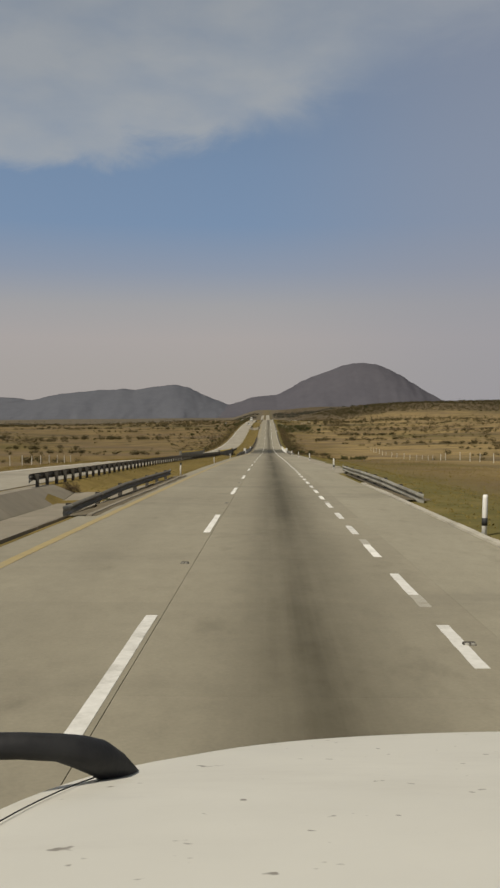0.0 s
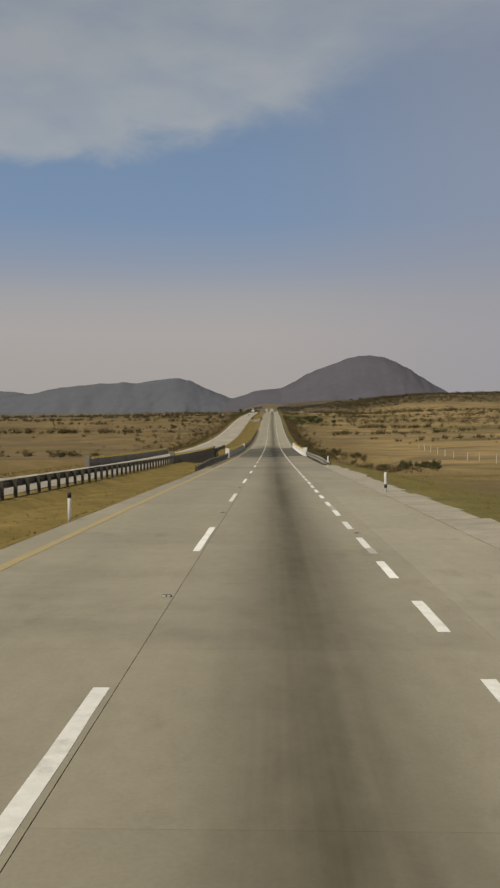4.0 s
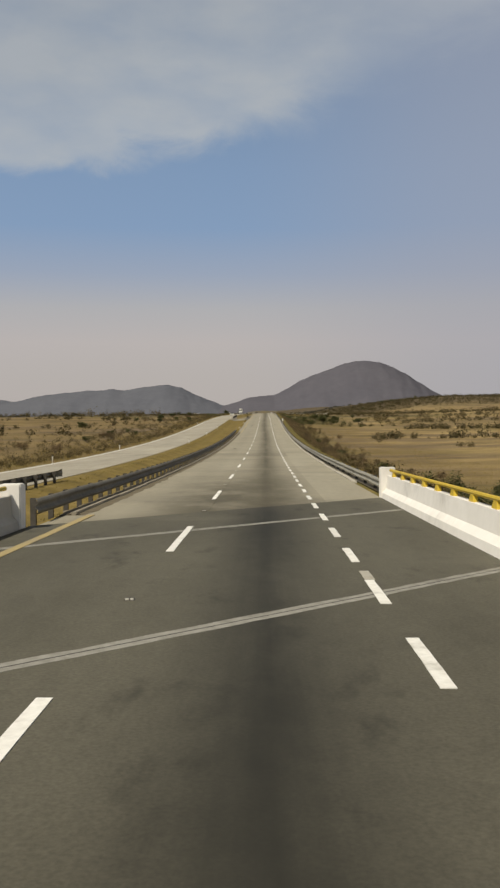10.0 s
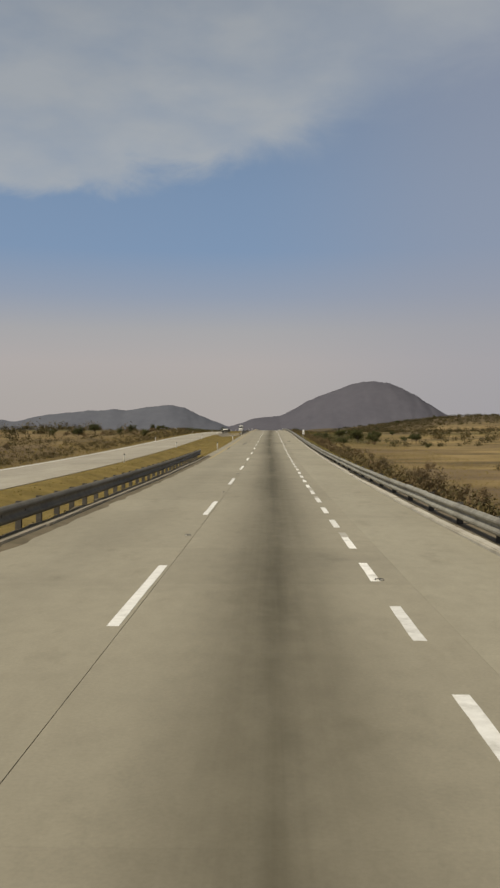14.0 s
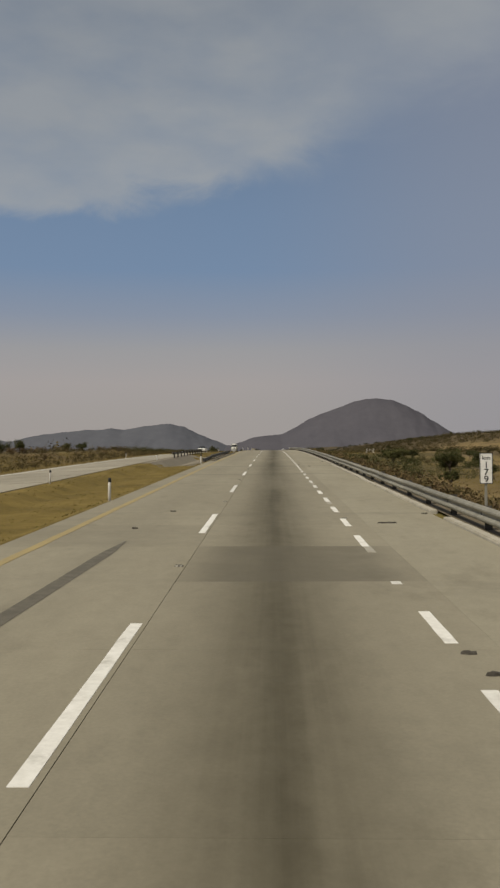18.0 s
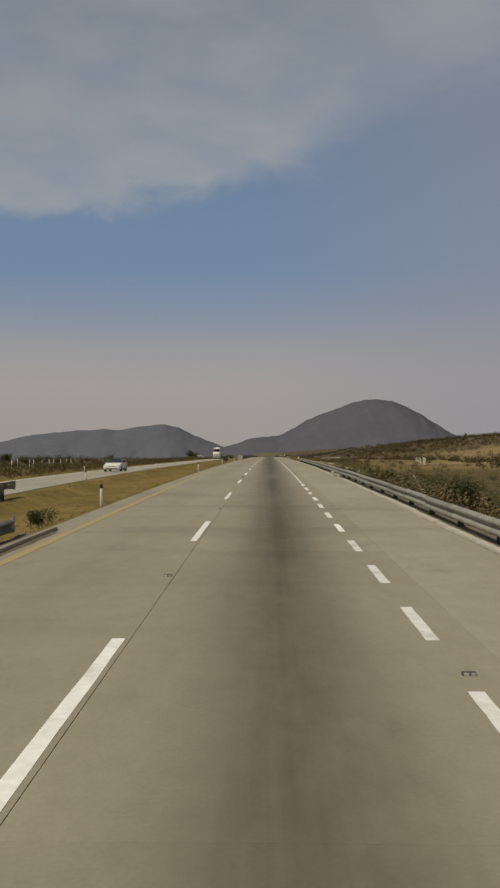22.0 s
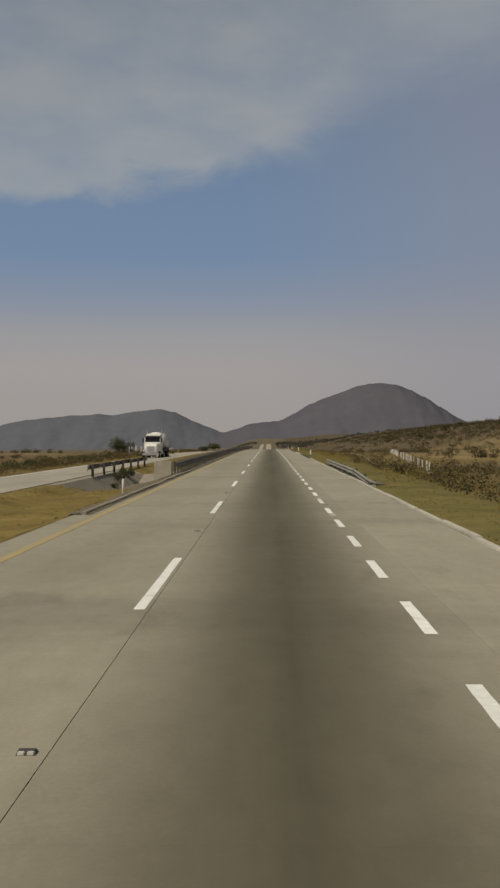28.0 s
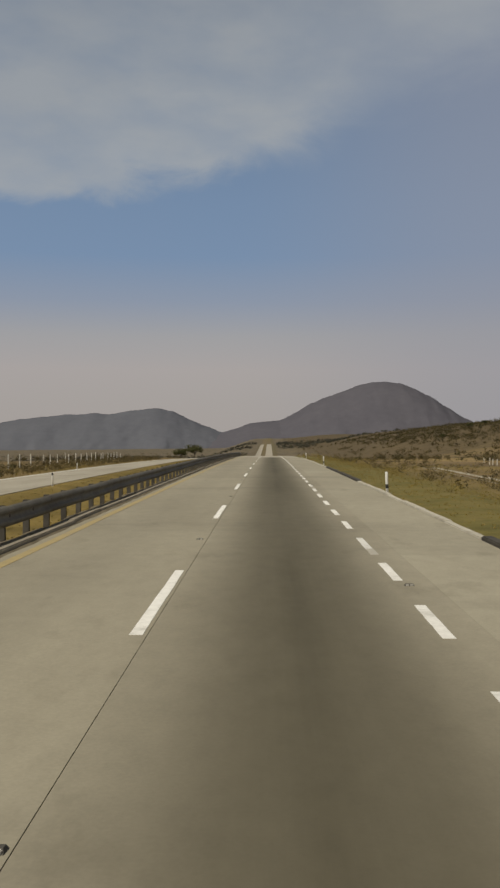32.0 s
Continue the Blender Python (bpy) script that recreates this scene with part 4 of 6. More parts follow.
def ditch(pts):
    """A narrow lined ditch that winds through the verge."""
    th = thing("ditch", Matrix(), "weathered broken concrete lining of a roadside ditch", "ditch", "lined gutters", "structure")
    rng = random.Random(8)
    for (xa, ya), (xb, yb) in zip(pts, pts[1:]):
        n = max(1, round((yb - ya) / 4))
        for k in range(n):
            if rng.random() < 0.1:
                continue
            y0, y1 = ya + (yb - ya) * k / n, ya + (yb - ya) * (k + 1) / n - 0.05
            x0, x1 = xa + (xb - xa) * k / n, xa + (xb - xa) * (k + 1) / n
            top = []
            for x, y in ((x0, y0), (x1, y1)):
                for dx, dz in ((-0.65 + rng.uniform(-.1, .1), 0.06), (-0.2, -0.08), (0.2, -0.08), (0.65 + rng.uniform(-.1, .12), 0.06 + rng.uniform(0, 0.08))):
                    top.append((x + dx, y, float(ground_z(x, y)) + dz))
            vs = top + [(a, b, c - 0.4) for a, b, c in top]
            fs = [(0, 1, 5, 4), (1, 2, 6, 5), (2, 3, 7, 6), (8, 0, 4, 12), (3, 11, 15, 7), (0, 8, 9, 1), (1, 9, 10, 2), (2, 10, 11, 3), (4, 5, 13, 12), (5, 6, 14, 13), (6, 7, 15, 14)]
            link("concrete_sheet", vs, fs, M_APRON, th)


ditch([(13.2, 666), (15, 684), (18, 707)])
ditch([(13.4, 690), (12.0, 722), (10.4, 737), (10.0, 760)])
ditch([(13.0, 860), (15.2, 884), (18.3, 925), (20.5, 975)])


def lined_drain(y0, y1):
    """Concrete-lined dip in the median at a culvert."""
    th = thing("drain_lining", Matrix(), "grey concrete lining of the median drain", "drain", "lined drains", "structure")
    for k, (xa, xb) in enumerate(((-10.35, -9.5), (-9.5, -8.4), (-8.4, -6.4), (-6.4, -4.35))):
        y = y0
        while y < y1 - 0.1:
            e = min(y + 4, y1)
            cs = [(xa + 0.02, y + 0.02), (xb - 0.02, y + 0.02), (xb - 0.02, e - 0.02), (xa + 0.02, e - 0.02)]
            top = [(x, q, float(ground_z(x, q)) + 0.035) for x, q in cs]
            vs = top + [(a, b, c - 0.25) for a, b, c in top]
            link("concrete_sheet", vs, [(0, 1, 2, 3), (0, 4, 5, 1), (1, 5, 6, 2), (2, 6, 7, 3), (3, 7, 4, 0)], M_CONC, th)
            y = e


for a, b, _ in CULVERTS:
    lined_drain(a + 1, b - 1)


# ---- crash barriers ----
W_PROFILE = ((0.0, 0.0), (0.045, 0.02), (0.085, 0.055), (0.085, 0.085), (0.02, 0.13), (0.01, 0.155), (0.02, 0.18), (0.085, 0.225), (0.085, 0.255), (0.045, 0.29), (0.0, 0.31))


def beam_mesh(length, face, tall, material):
    n = len(W_PROFILE)
    vs, fs = [], []
    t = 0.006
    for y in (-length / 2 - 0.08, length / 2 + 0.08):
        for d in (0, -t):
            vs += [(face * (x + d), y, (z - 0.155) * tall) for x, z in W_PROFILE]
    for i in range(n - 1):
        fs += [(i, i + 1, 2 * n + i + 1, 2 * n + i), (n + i + 1, n + i, 3 * n + i, 3 * n + i + 1)]
        fs += [(i, n + i, n + i + 1, i + 1), (2 * n + i, 2 * n + i + 1, 3 * n + i + 1, 3 * n + i)]
    fs += [(0, 2 * n, 3 * n, n), (n - 1, 2 * n - 1, 4 * n - 1, 3 * n - 1)]
    me = bpy.data.meshes.new("rail_beam")
    me.from_pydata(vs, [], fs)
    me.materials.append(material)
    return me


def post_mesh():
    bm = bmesh.new()
    box(bm, -0.075, 0.075, -0.055, -0.045, -0.9, 0.72)
    box(bm, -0.075, 0.075, 0.045, 0.055, -0.9, 0.72)
    box(bm, -0.005, 0.005, -0.045, 0.045, -0.9, 0.72)
    me = bpy.data.meshes.new("rail_post")
    bm.to_mesh(me)
    bm.free()
    me.materials.append(M_POST)
    return me


def block_mesh():
    bm = boxed(-0.06, 0.06, -0.05, 0.05, -0.12, 0.12, 0.006)
    me = bpy.data.meshes.new("spacer_block")
    bm.to_mesh(me)
    bm.free()
    me.materials.append(M_POST)
    return me


BEAMS = {}


def beam(face, tall, material):
    key = (face, tall, material.name)
    if key not in BEAMS:
        BEAMS[key] = beam_mesh(4.0, face, tall, material)
    return BEAMS[key]


RAIL_POST, SPACER = post_mesh(), block_mesh()


def terminal_mesh(face):
    """Flattened fishtail end of a rail."""
    vs, fs = [], []
    m = 5
    n = len(W_PROFILE)
    for j in range(m + 1):
        f = j / m
        k = 1 + 0.25 * math.sin(f * math.pi * 0.6)
        for x, z in W_PROFILE:
            vs.append((face * (x * (1 - 0.7 * f) - 0.03 * f * f * 3), -0.75 * f, (z - 0.155) * k))
        if j:
            a = (j - 1) * n
            fs += [(a + i, a + i + 1, a + n + i + 1, a + n + i) for i in range(n - 1)]
    me = bpy.data.meshes.new("rail_terminal")
    me.from_pydata(vs, [], fs)
    me.materials.append(M_GALV)
    return me


TERMINAL = {1: terminal_mesh(1), -1: terminal_mesh(-1)}


def guardrail(x, y0, y1, face, step, label, mid, tall, flare=0.0, sink=0.0, ends=(True, True)):
    """A corrugated beam barrier along the road; face is the side (+1 right, -1 left) that it turns to the traffic. mid: the beam's middle
    over the road, tall: its depth in 0.31 m. flare and sink: how far its first nine metres swing away and down."""
    z0 = float(road_z(y0))
    th = thing("guardrail", pose(x, y0, z0), label, "guardrail", "steel crash barriers along the road")
    back = Matrix.Translation((-x, -y0, -z0))
    rng = random.Random(int(y0 * 10))
    # rails seen from their shaded side take the darkened steel
    material = M_GALV if label == RAIL_R else M_STEEL_SHADED

    def line(y):
        f = float(1 - smooth(y0, y0 + 9, y))
        return x - face * flare * f, float(road_z(y)) - sink * f

    n = max(1, round((y1 - y0) / 4.0))
    for k in range(n):
        c = y0 + (k + 0.5) * (y1 - y0) / n
        (xa, za), (xb, zb) = line(c - 2), line(c + 2)
        m = pose((xa + xb) / 2 + rng.uniform(-0.012, 0.012), c, (za + zb) / 2 + mid + rng.uniform(-0.012, 0.012), math.degrees(math.atan2(zb - za, 4)), 0, math.degrees(math.atan2(xa - xb, 4)))
        share("rail_beam", beam(face, tall, material), th, back @ m)
    y, top = y0 + 0.4, mid + 0.155 * tall - 0.73
    while y < y1:
        px, pz = line(y)
        share("rail_post", RAIL_POST, th, back @ pose(px - face * 0.17, y, pz + top, rng.uniform(-1.5, 1.5), rng.uniform(-1.5, 1.5), 0))
        share("spacer_block", SPACER, th, back @ pose(px - face * 0.05, y, pz + mid))
        y += step
    if ends[0]:
        px, pz = line(y0)
        share("rail_terminal", TERMINAL[face], th, back @ pose(px, y0 - 0.05, pz + mid, 4) @ Matrix.Diagonal((1, 1, tall, 1)))
    if ends[1]:
        px, pz = line(y1)
        share("rail_terminal", TERMINAL[-face], th, back @ pose(px, y1 + 0.05, pz + mid, 0, 0, 180) @ Matrix.Diagonal((1, 1, tall, 1)))
    return th


RAIL_R = "grey galvanised steel guardrail along the hard shoulder"
RAIL_L = "shade-darkened brown-grey steel guardrail along the median edge"
RAIL_O = "shade-darkened brown-grey steel guardrail beside the oncoming carriageway"
guardrail(6.62, 33, 62, -1, 4, RAIL_R, 0.32, 1.15, 0.25, 0.2)
guardrail(6.50, 196, 238.5, -1, 2, RAIL_R, 0.40, 1.85, 0.55, 0.4, (True, False))
guardrail(6.48, 308.5, 741, -1, 4, RAIL_R, 0.405, 1.22, ends=(False, True))
guardrail(6.50, 803, 834, -1, 4, RAIL_R, 0.34, 1.05, 0.1, 0.3)
guardrail(-4.32, 28, 53, 1, 4, RAIL_L, 0.31, 1.0, 0.3, 0.25)
guardrail(-4.28, 184, 227, 1, 2, RAIL_L, 0.36, 1.55, 0.45, 0.4, (True, False))
guardrail(-4.28, 298, 464, 1, 2, RAIL_L, 0.41, 1.42, ends=(False, True))
guardrail(-4.28, 578, 622, 1, 4, RAIL_L, 0.29, 1.0, 0.25, 0.2)
guardrail(-4.28, 818, 1046, 1, 2, RAIL_L, 0.51, 1.5, ends=(False, True))
guardrail(-9.95, 43.5, 213, -1, 2, RAIL_O, 0.38, 1.1)
guardrail(-9.95, 287, 325, -1, 2, RAIL_O, 0.15, 1.1, ends=(False, True))
guardrail(-9.8, 599, 641, -1, 4, RAIL_O, 0.34, 1.0)
guardrail(-9.8, 817, 843, -1, 4, RAIL_O, 0.38, 1.0)

head = thing("headwall", on_road(-5.0, 817.5), "weathered pale concrete headwall at the drain's edge", "headwall", kind="structure")
part("wall", boxed(-0.68, 0.5, -0.25, 0.25, -0.9, 0.78, 0.06), M_APRON, head)


# ---- bridges ----
def parapet(th, x, y0, y1, face, back, material, rail=True):
    """A sloping-faced concrete parapet with a yellow pipe rail on posts."""
    n = max(1, round((y1 - y0) / 6))
    prof = [(-face * 0.16, -0.35), (-face * 0.16, 0.82), (face * 0.06, 0.82), (face * 0.10, 0.36), (face * 0.24, 0.20), (face * 0.27, 0.0), (face * 0.27, -0.35)]
    if face > 0:
        prof = prof[::-1]
    for k in range(n):
        a, b = y0 + (y1 - y0) * k / n, y0 + (y1 - y0) * (k + 1) / n
        ys = np.linspace(a + 0.006, b - 0.006, 3)
        v, f = closed_sweep(prof, ys, lambda q: (x, float(road_z(q))))
        ob = link("parapet", v, f, material, th)
        ob.matrix_basis = back
    if rail:
        ys = np.linspace(y0 + 0.1, y1 - 0.1, 18)
        ring = [(0.055 * math.cos(a) - face * 0.05, 1.02 + 0.055 * math.sin(a)) for a in np.linspace(0, 2 * math.pi, 9)[:-1]]
        v, f = closed_sweep(ring, ys, lambda q: (x, float(road_z(q))))
        ob = link("hand_rail", v, f, M_YELLOW_STEEL, th, "yellow painted steel pipe")
        ob.matrix_basis = back
        m = max(2, round((y1 - y0) / 2.0))
        bm = bmesh.new()
        vs = [bm.verts.new(p) for p in ((-0.07, -0.24, -0.24), (0.07, -0.24, -0.24), (0.07, 0.24, -0.24), (-0.07, 0.24, -0.24),
                                        (-0.04, -0.12, 0.0), (0.04, -0.12, 0.0), (0.04, 0.12, 0.0), (-0.04, 0.12, 0.0))]
        for q in ((0, 1, 5, 4), (1, 2, 6, 5), (2, 3, 7, 6), (3, 0, 4, 7), (4, 5, 6, 7), (3, 2, 1, 0)):
            bm.faces.new([vs[i] for i in q])
        me = bpy.data.meshes.new("rail_support")
        bm.to_mesh(me)
        bm.free()
        me.materials.append(M_YELLOW_STEEL)
        for k in range(m):
            y = y0 + (k + 0.5) * (y1 - y0) / m
            share("rail_support", me, th, back @ pose(x - face * 0.05, y, float(road_z(y)) + 1.0))


def end_block(th, x, y0, y1, face, back, material, h=1.22):
    c = (y0 + y1) / 2
    bm = boxed(-0.24 if face > 0 else -0.3, 0.3 if face > 0 else 0.24, (y0 - y1) / 2, (y1 - y0) / 2, -0.6, h, 0.03)
    ob = part("end_block", bm, material, th)
    ob.matrix_basis = back @ on_road(x, c)


def bridge(name, label, x0, x1, y0, y1, asphalt, sides, joints=(), low=0.0, tilt=0.0):
    xc = (x0 + x1) / 2
    yc = (y0 + y1) / 2 + SKEW * xc
    org = (xc, yc, float(road_z(yc)))
    th = thing(name, pose(org[0], org[1], org[2] + low, 0, tilt), label, "bridge")
    back = Matrix.Translation((-org[0], -org[1], -org[2]))

    def skewed(pn, a, b, top, low, material, lab="", xa=x0, xb=x1):
        n = 24
        vs, fs = [], []
        for i in range(n + 1):
            for x in (xa, xb):
                y = a + (b - a) * i / n + SKEW * x
                z = float(road_z(y))
                vs += [(x, y, z + top), (x, y, z + low)]
            if i:
                p = 4 * (i - 1)
                fs += [(p, p + 2, p + 6, p + 4), (p + 1, p + 5, p + 7, p + 3), (p, p + 4, p + 5, p + 1), (p + 2, p + 3, p + 7, p + 6)]
        fs += [(0, 1, 3, 2), (4 * n, 4 * n + 2, 4 * n + 3, 4 * n + 1)]
        ob = link(pn, vs, fs, material, th, lab)
        ob.matrix_basis = back

    skewed("deck", y0, y1, -0.06, -1.1, M_CONC, "", x0 - 0.5, x1 + 0.5)
    if asphalt:
        skewed("asphalt_surface", y0, y1, 0.008, -0.05, M_ASPHALT, "dark worn asphalt")
    def mortar(a, b, outer):
        """A strip across the deck with one crumbled edge."""
        rng = random.Random(int(a * 100))
        vs, fs = [], []
        n = 46
        for i in range(n + 1):
            x = x0 + (x1 - x0) * i / n
            e = rng.uniform(-0.015, 0.02) + (0.04 if rng.random() < 0.08 else 0)
            p, q = (a + e, b) if outer < 0 else (a, b - e)
            for y in (p + SKEW * x, q + SKEW * x):
                z = float(road_z(y))
                vs += [(x, y, z + 0.014), (x, y, z - 0.02)]
            if i:
                k = 4 * (i - 1)
                fs += [(k, k + 4, k + 6, k + 2), (k, k + 1, k + 5, k + 4), (k + 2, k + 6, k + 7, k + 3)]
        link("expansion_joint", vs, fs, M_JOINT, th, "pale mortar strip").matrix_basis = back

    for j in joints:
        mortar(j - 0.22, j - 0.02, -1)
        mortar(j + 0.02, j + 0.22, 1)
        skewed("joint_gap", j - 0.02, j + 0.02, 0.009, -0.02, M_SEAL, "black rubber seal")
    for px in (y0 + 1.2, y1 - 1.2):
        skewed("abutment", px - 1.2, px + 1.2, -1.1, -9.0, M_CONC)
    for px in (y0 + 19, y1 - 19):
        skewed("pier", px - 0.6, px + 0.6, -1.1, -9.0, M_CONC)
    for x, a, b, face in sides:
        # the parapet facing away from the sun gets the shade-darkened paint
        parapet(th, x, a + 0.7, b - 0.5, face, back, (M_WHITEWASH if face < 0 else M_WALL_SHADED) if asphalt else M_OLDWALL)
        end_block(th, x, a, a + 0.7, face, back, M_WHITEWASH if asphalt else M_OLDWALL)
        end_block(th, x, b - 0.5, b, face, back, M_WHITEWASH if asphalt else M_OLDWALL, 1.12)
    return th


bridge("road_bridge", "skewed concrete road bridge with dark asphalt, white parapets and yellow rails", L_EDGE - 0.15, R_EDGE + 0.15, *BRIDGE, True,
       ((6.42, 239.5, 307.5, -1), (-4.45, 228.6, 296.5, 1)), (239.2, 251.8, 283.3, 295.6))
bridge("road_bridge", "skewed concrete bridge of the oncoming carriageway with yellow rails", OPP_OUT - 0.15, OPP_IN + 0.15, 225, 300, False,
       ((-10.0, 213, 287, -1), (-18.6, 206, 280, 1)), (), float(opp_dz(-14.4, 260)), -math.degrees(0.03))


# ---- delineator posts ----
def lathe(profile, seg=12):
    bm = bmesh.new()
    rings = []
    for r, z in profile:
        rings.append([bm.verts.new((r * math.cos(2 * math.pi * i / seg), r * math.sin(2 * math.pi * i / seg), z)) for i in range(seg)])
        if len(rings) > 1:
            a, b = rings[-2:]
            for i in range(seg):
                bm.faces.new((a[i], a[(i + 1) % seg], b[(i + 1) % seg], b[i]))
    bm.faces.new(rings[-1])
    bm.faces.new(rings[0][::-1])
    return bm


def delineator(banded):
    label = "white roadside marker post with a black band near its foot" if banded else "white roadside marker post with a dark top"
    th = thing("delineator_post", Matrix(), label, "marker post", "white roadside marker posts")
    part("shaft", lathe(((0.062, -0.4), (0.062, 0.9), (0.055, 0.955), (0.03, 0.975))), M_POST_WHITE, th, smooth_shade=True)
    if banded:
        part("band", lathe(((0.066, 0.25), (0.066, 0.43))), M_BLACK, th, "black band", True)
    else:
        part("cap", lathe(((0.066, 0.80), (0.066, 0.93), (0.058, 0.975), (0.02, 0.99))), M_BLACK, th, "dark reflector cap", True)
    return th


def set_posts(banded, spots):
    first = delineator(banded)
    rng = random.Random(7)
    for k, (x, y, s) in enumerate(spots):
        z = float(ground_z(x, y)) if x < -8 else max(float(ground_z(x, y)), float(road_z(y)) - 0.06)
        m = pose(x, y, z, rng.uniform(-2, 2), rng.uniform(-2, 2), rng.uniform(0, 360)) @ Matrix.Scale(s, 4)
        if k:
            ob = copy_thing(first, m)
            ob.matrix_basis = m
        else:
            first.matrix_basis = m


set_posts(True, [(6.5, 21.5, 1.0), (6.55, 69.9, .95), (6.5, 109.3, .95), (6.5, 148, .95), (6.42, 187.4, 1.02), (6.5, 747.5, .9), (6.35, 861, 1.05), (6.45, 904.3, .95), (6.55, 950, .9), (6.55, 990, .9)])
set_posts(False, [(-4.12, y, .82) for y in (57.5, 93.5, 133.5, 487, 527.5, 568.4, 632.6, 675.8, 714, 752.6, 795.6)]
          + [(-10.25, y, .75) for y in (417, 460, 501, 543.7, 588.5, 660, 697, 871, 915)] + [(-18.6, y, .8) for y in (60, 360, 400, 545, 620, 700, 925, 960)])


# ---- kilometre sign ----
def km_sign():
    th = thing("kilometre_sign", upright(6.62, 517, float(road_z(517)) - 0.35), "white kilometre marker panel with black numbers on a post", "road sign", "road signs")
    part("sign_post", boxed(-0.03, 0.03, 0.012, 0.05, -0.5, 2.05, 0.004), M_GALV, th)
    part("panel", boxed(-0.15, 0.15, -0.008, 0.01, 1.44, 2.16, 0.004), M_POST_WHITE, th, "white reflective panel")
    for x0, x1, z0, z1 in ((-0.15, -0.135, 1.44, 2.16), (0.135, 0.15, 1.44, 2.16), (-0.135, 0.135, 1.44, 1.455), (-0.135, 0.135, 2.145, 2.16)):
        part("border", boxed(x0, x1, -0.012, -0.006, z0, z1), M_BLACK, th, "black border line")
    for text, size, z in (("km", 0.14, 2.00), ("1", 0.21, 1.81), ("7", 0.21, 1.645), ("9", 0.21, 1.48)):
        cu = bpy.data.curves.new("digit", "FONT")
        cu.body, cu.size, cu.align_x, cu.extrude = text, size, "CENTER", 0.003
        cu.materials.append(M_BLACK)
        tmp = new("digit", cu)
        bpy.context.view_layer.update()
        me = bpy.data.meshes.new_from_object(tmp)
        bpy.data.objects.remove(tmp)
        ob = new("digit", me)
        ob.parent = th
        ob.matrix_basis = pose(0, -0.012, z, 90, 0, 0) @ Matrix.Diagonal((1.15, 1, 1, 1))


km_sign()


# ---- fences ----
def fence(pts, step, height, label, lean=2.0):
    x0, y0 = pts[0]
    z0 = float(ground_z(x0, y0))
    th = thing("fence", pose(x0, y0, z0), label, "fence", "wire fences in the fields")
    back = Matrix.Translation((-x0, -y0, -z0))
    me = bpy.data.meshes.new("fence_post")
    bm = boxed(-0.05, 0.05, -0.05, 0.05, -0.4, height, 0.012)
    bm.to_mesh(me)
    bm.free()
    me.materials.append(M_WOODPOST)
    rng = random.Random(int(x0 * 7 + y0))
    tops = []
    for (xa, ya), (xb, yb) in zip(pts, pts[1:]):
        L = math.hypot(xb - xa, yb - ya)
        for k in range(int(L / step)):
            f = k * step / L
            x, y = xa + (xb - xa) * f + rng.uniform(-0.2, 0.2), ya + (yb - ya) * f + rng.uniform(-0.6, 0.6)
            z = float(ground_z(x, y))
            s = rng.uniform(0.9, 1.08)
            share("fence_post", me, th, back @ pose(x, y, z, rng.uniform(-lean, lean), rng.uniform(-lean, lean), rng.uniform(0, 90)) @ Matrix.Diagonal((1, 1, s, 1)))
            tops.append((x, y, z))
    for h in (0.45, 0.8, 1.12):
        bm = bmesh.new()
        for p, q in zip(tops, tops[1:]):
            rod(bm, (p[0], p[1], p[2] + h * height / 1.3), (q[0], q[1], q[2] + h * height / 1.3), 0.006, seg=4, caps=False)
        ob = part("wire", bm, M_WIRE, th)
        ob.matrix_basis = back


fence([(38.5, 140), (41, 200), (43.5, 255), (42, 310), (43, 375)], 10.5, 1.7, "wire fence on pale concrete posts across dry pasture")
fence([(15.5, 836), (19, 868), (24, 915), (36, 1015)], 4.6, 0.98, "wire fence on pale concrete posts in dry grass")
fence([(17.0, 279), (18.8, 293)], 3.3, 0.95, "short row of white posts in the brush by the stream")
fence([(-36, 90), (-37, 180)], 6, 1.4, "wire fence on weathered posts in the far pasture")
fence([(-31, 688), (-34, 768)], 5, 1.25, "wire fence on tall pale posts beyond the oncoming road")
fence([(-24, 925), (-30, 1060)], 5, 1.6, "wire fence on tall pale posts beyond the oncoming road")
fence([(30, 765), (36, 800), (42, 850)], 6, 1.2, "wire fence on short posts in the scrub")


# ---- vegetation ----
def leaf_cloud(rng, clumps, per, size, squash=0.8):
    """Small bent leaf pairs round clump centres; arrays of points and triangles."""
    vs, fs = [], []
    for cx, cy, cz, r in clumps:
        for _ in range(per):
            d = Vector((rng.gauss(0, 1), rng.gauss(0, 1), rng.gauss(0, 1))).normalized()
            p = Vector((cx, cy, cz)) + Vector((d.x, d.y, d.z * squash)) * r * rng.uniform(0.55, 1.08)
            t = Vector((rng.gauss(0, 1), rng.gauss(0, 1), rng.gauss(0, 0.7))).normalized()
            u = t.cross(d + Vector((0.01, 0.02, 0.03))).normalized()
            s = size * rng.uniform(0.6, 1.4)
            k = len(vs)
            vs += [p - u * s * 0.45, p + t * s, p + u * s * 0.45, p - t * s * 0.8 + d * s * 0.3]
            fs += [(k, k + 2, k + 1), (k, k + 3, k + 2)]
    return vs, fs


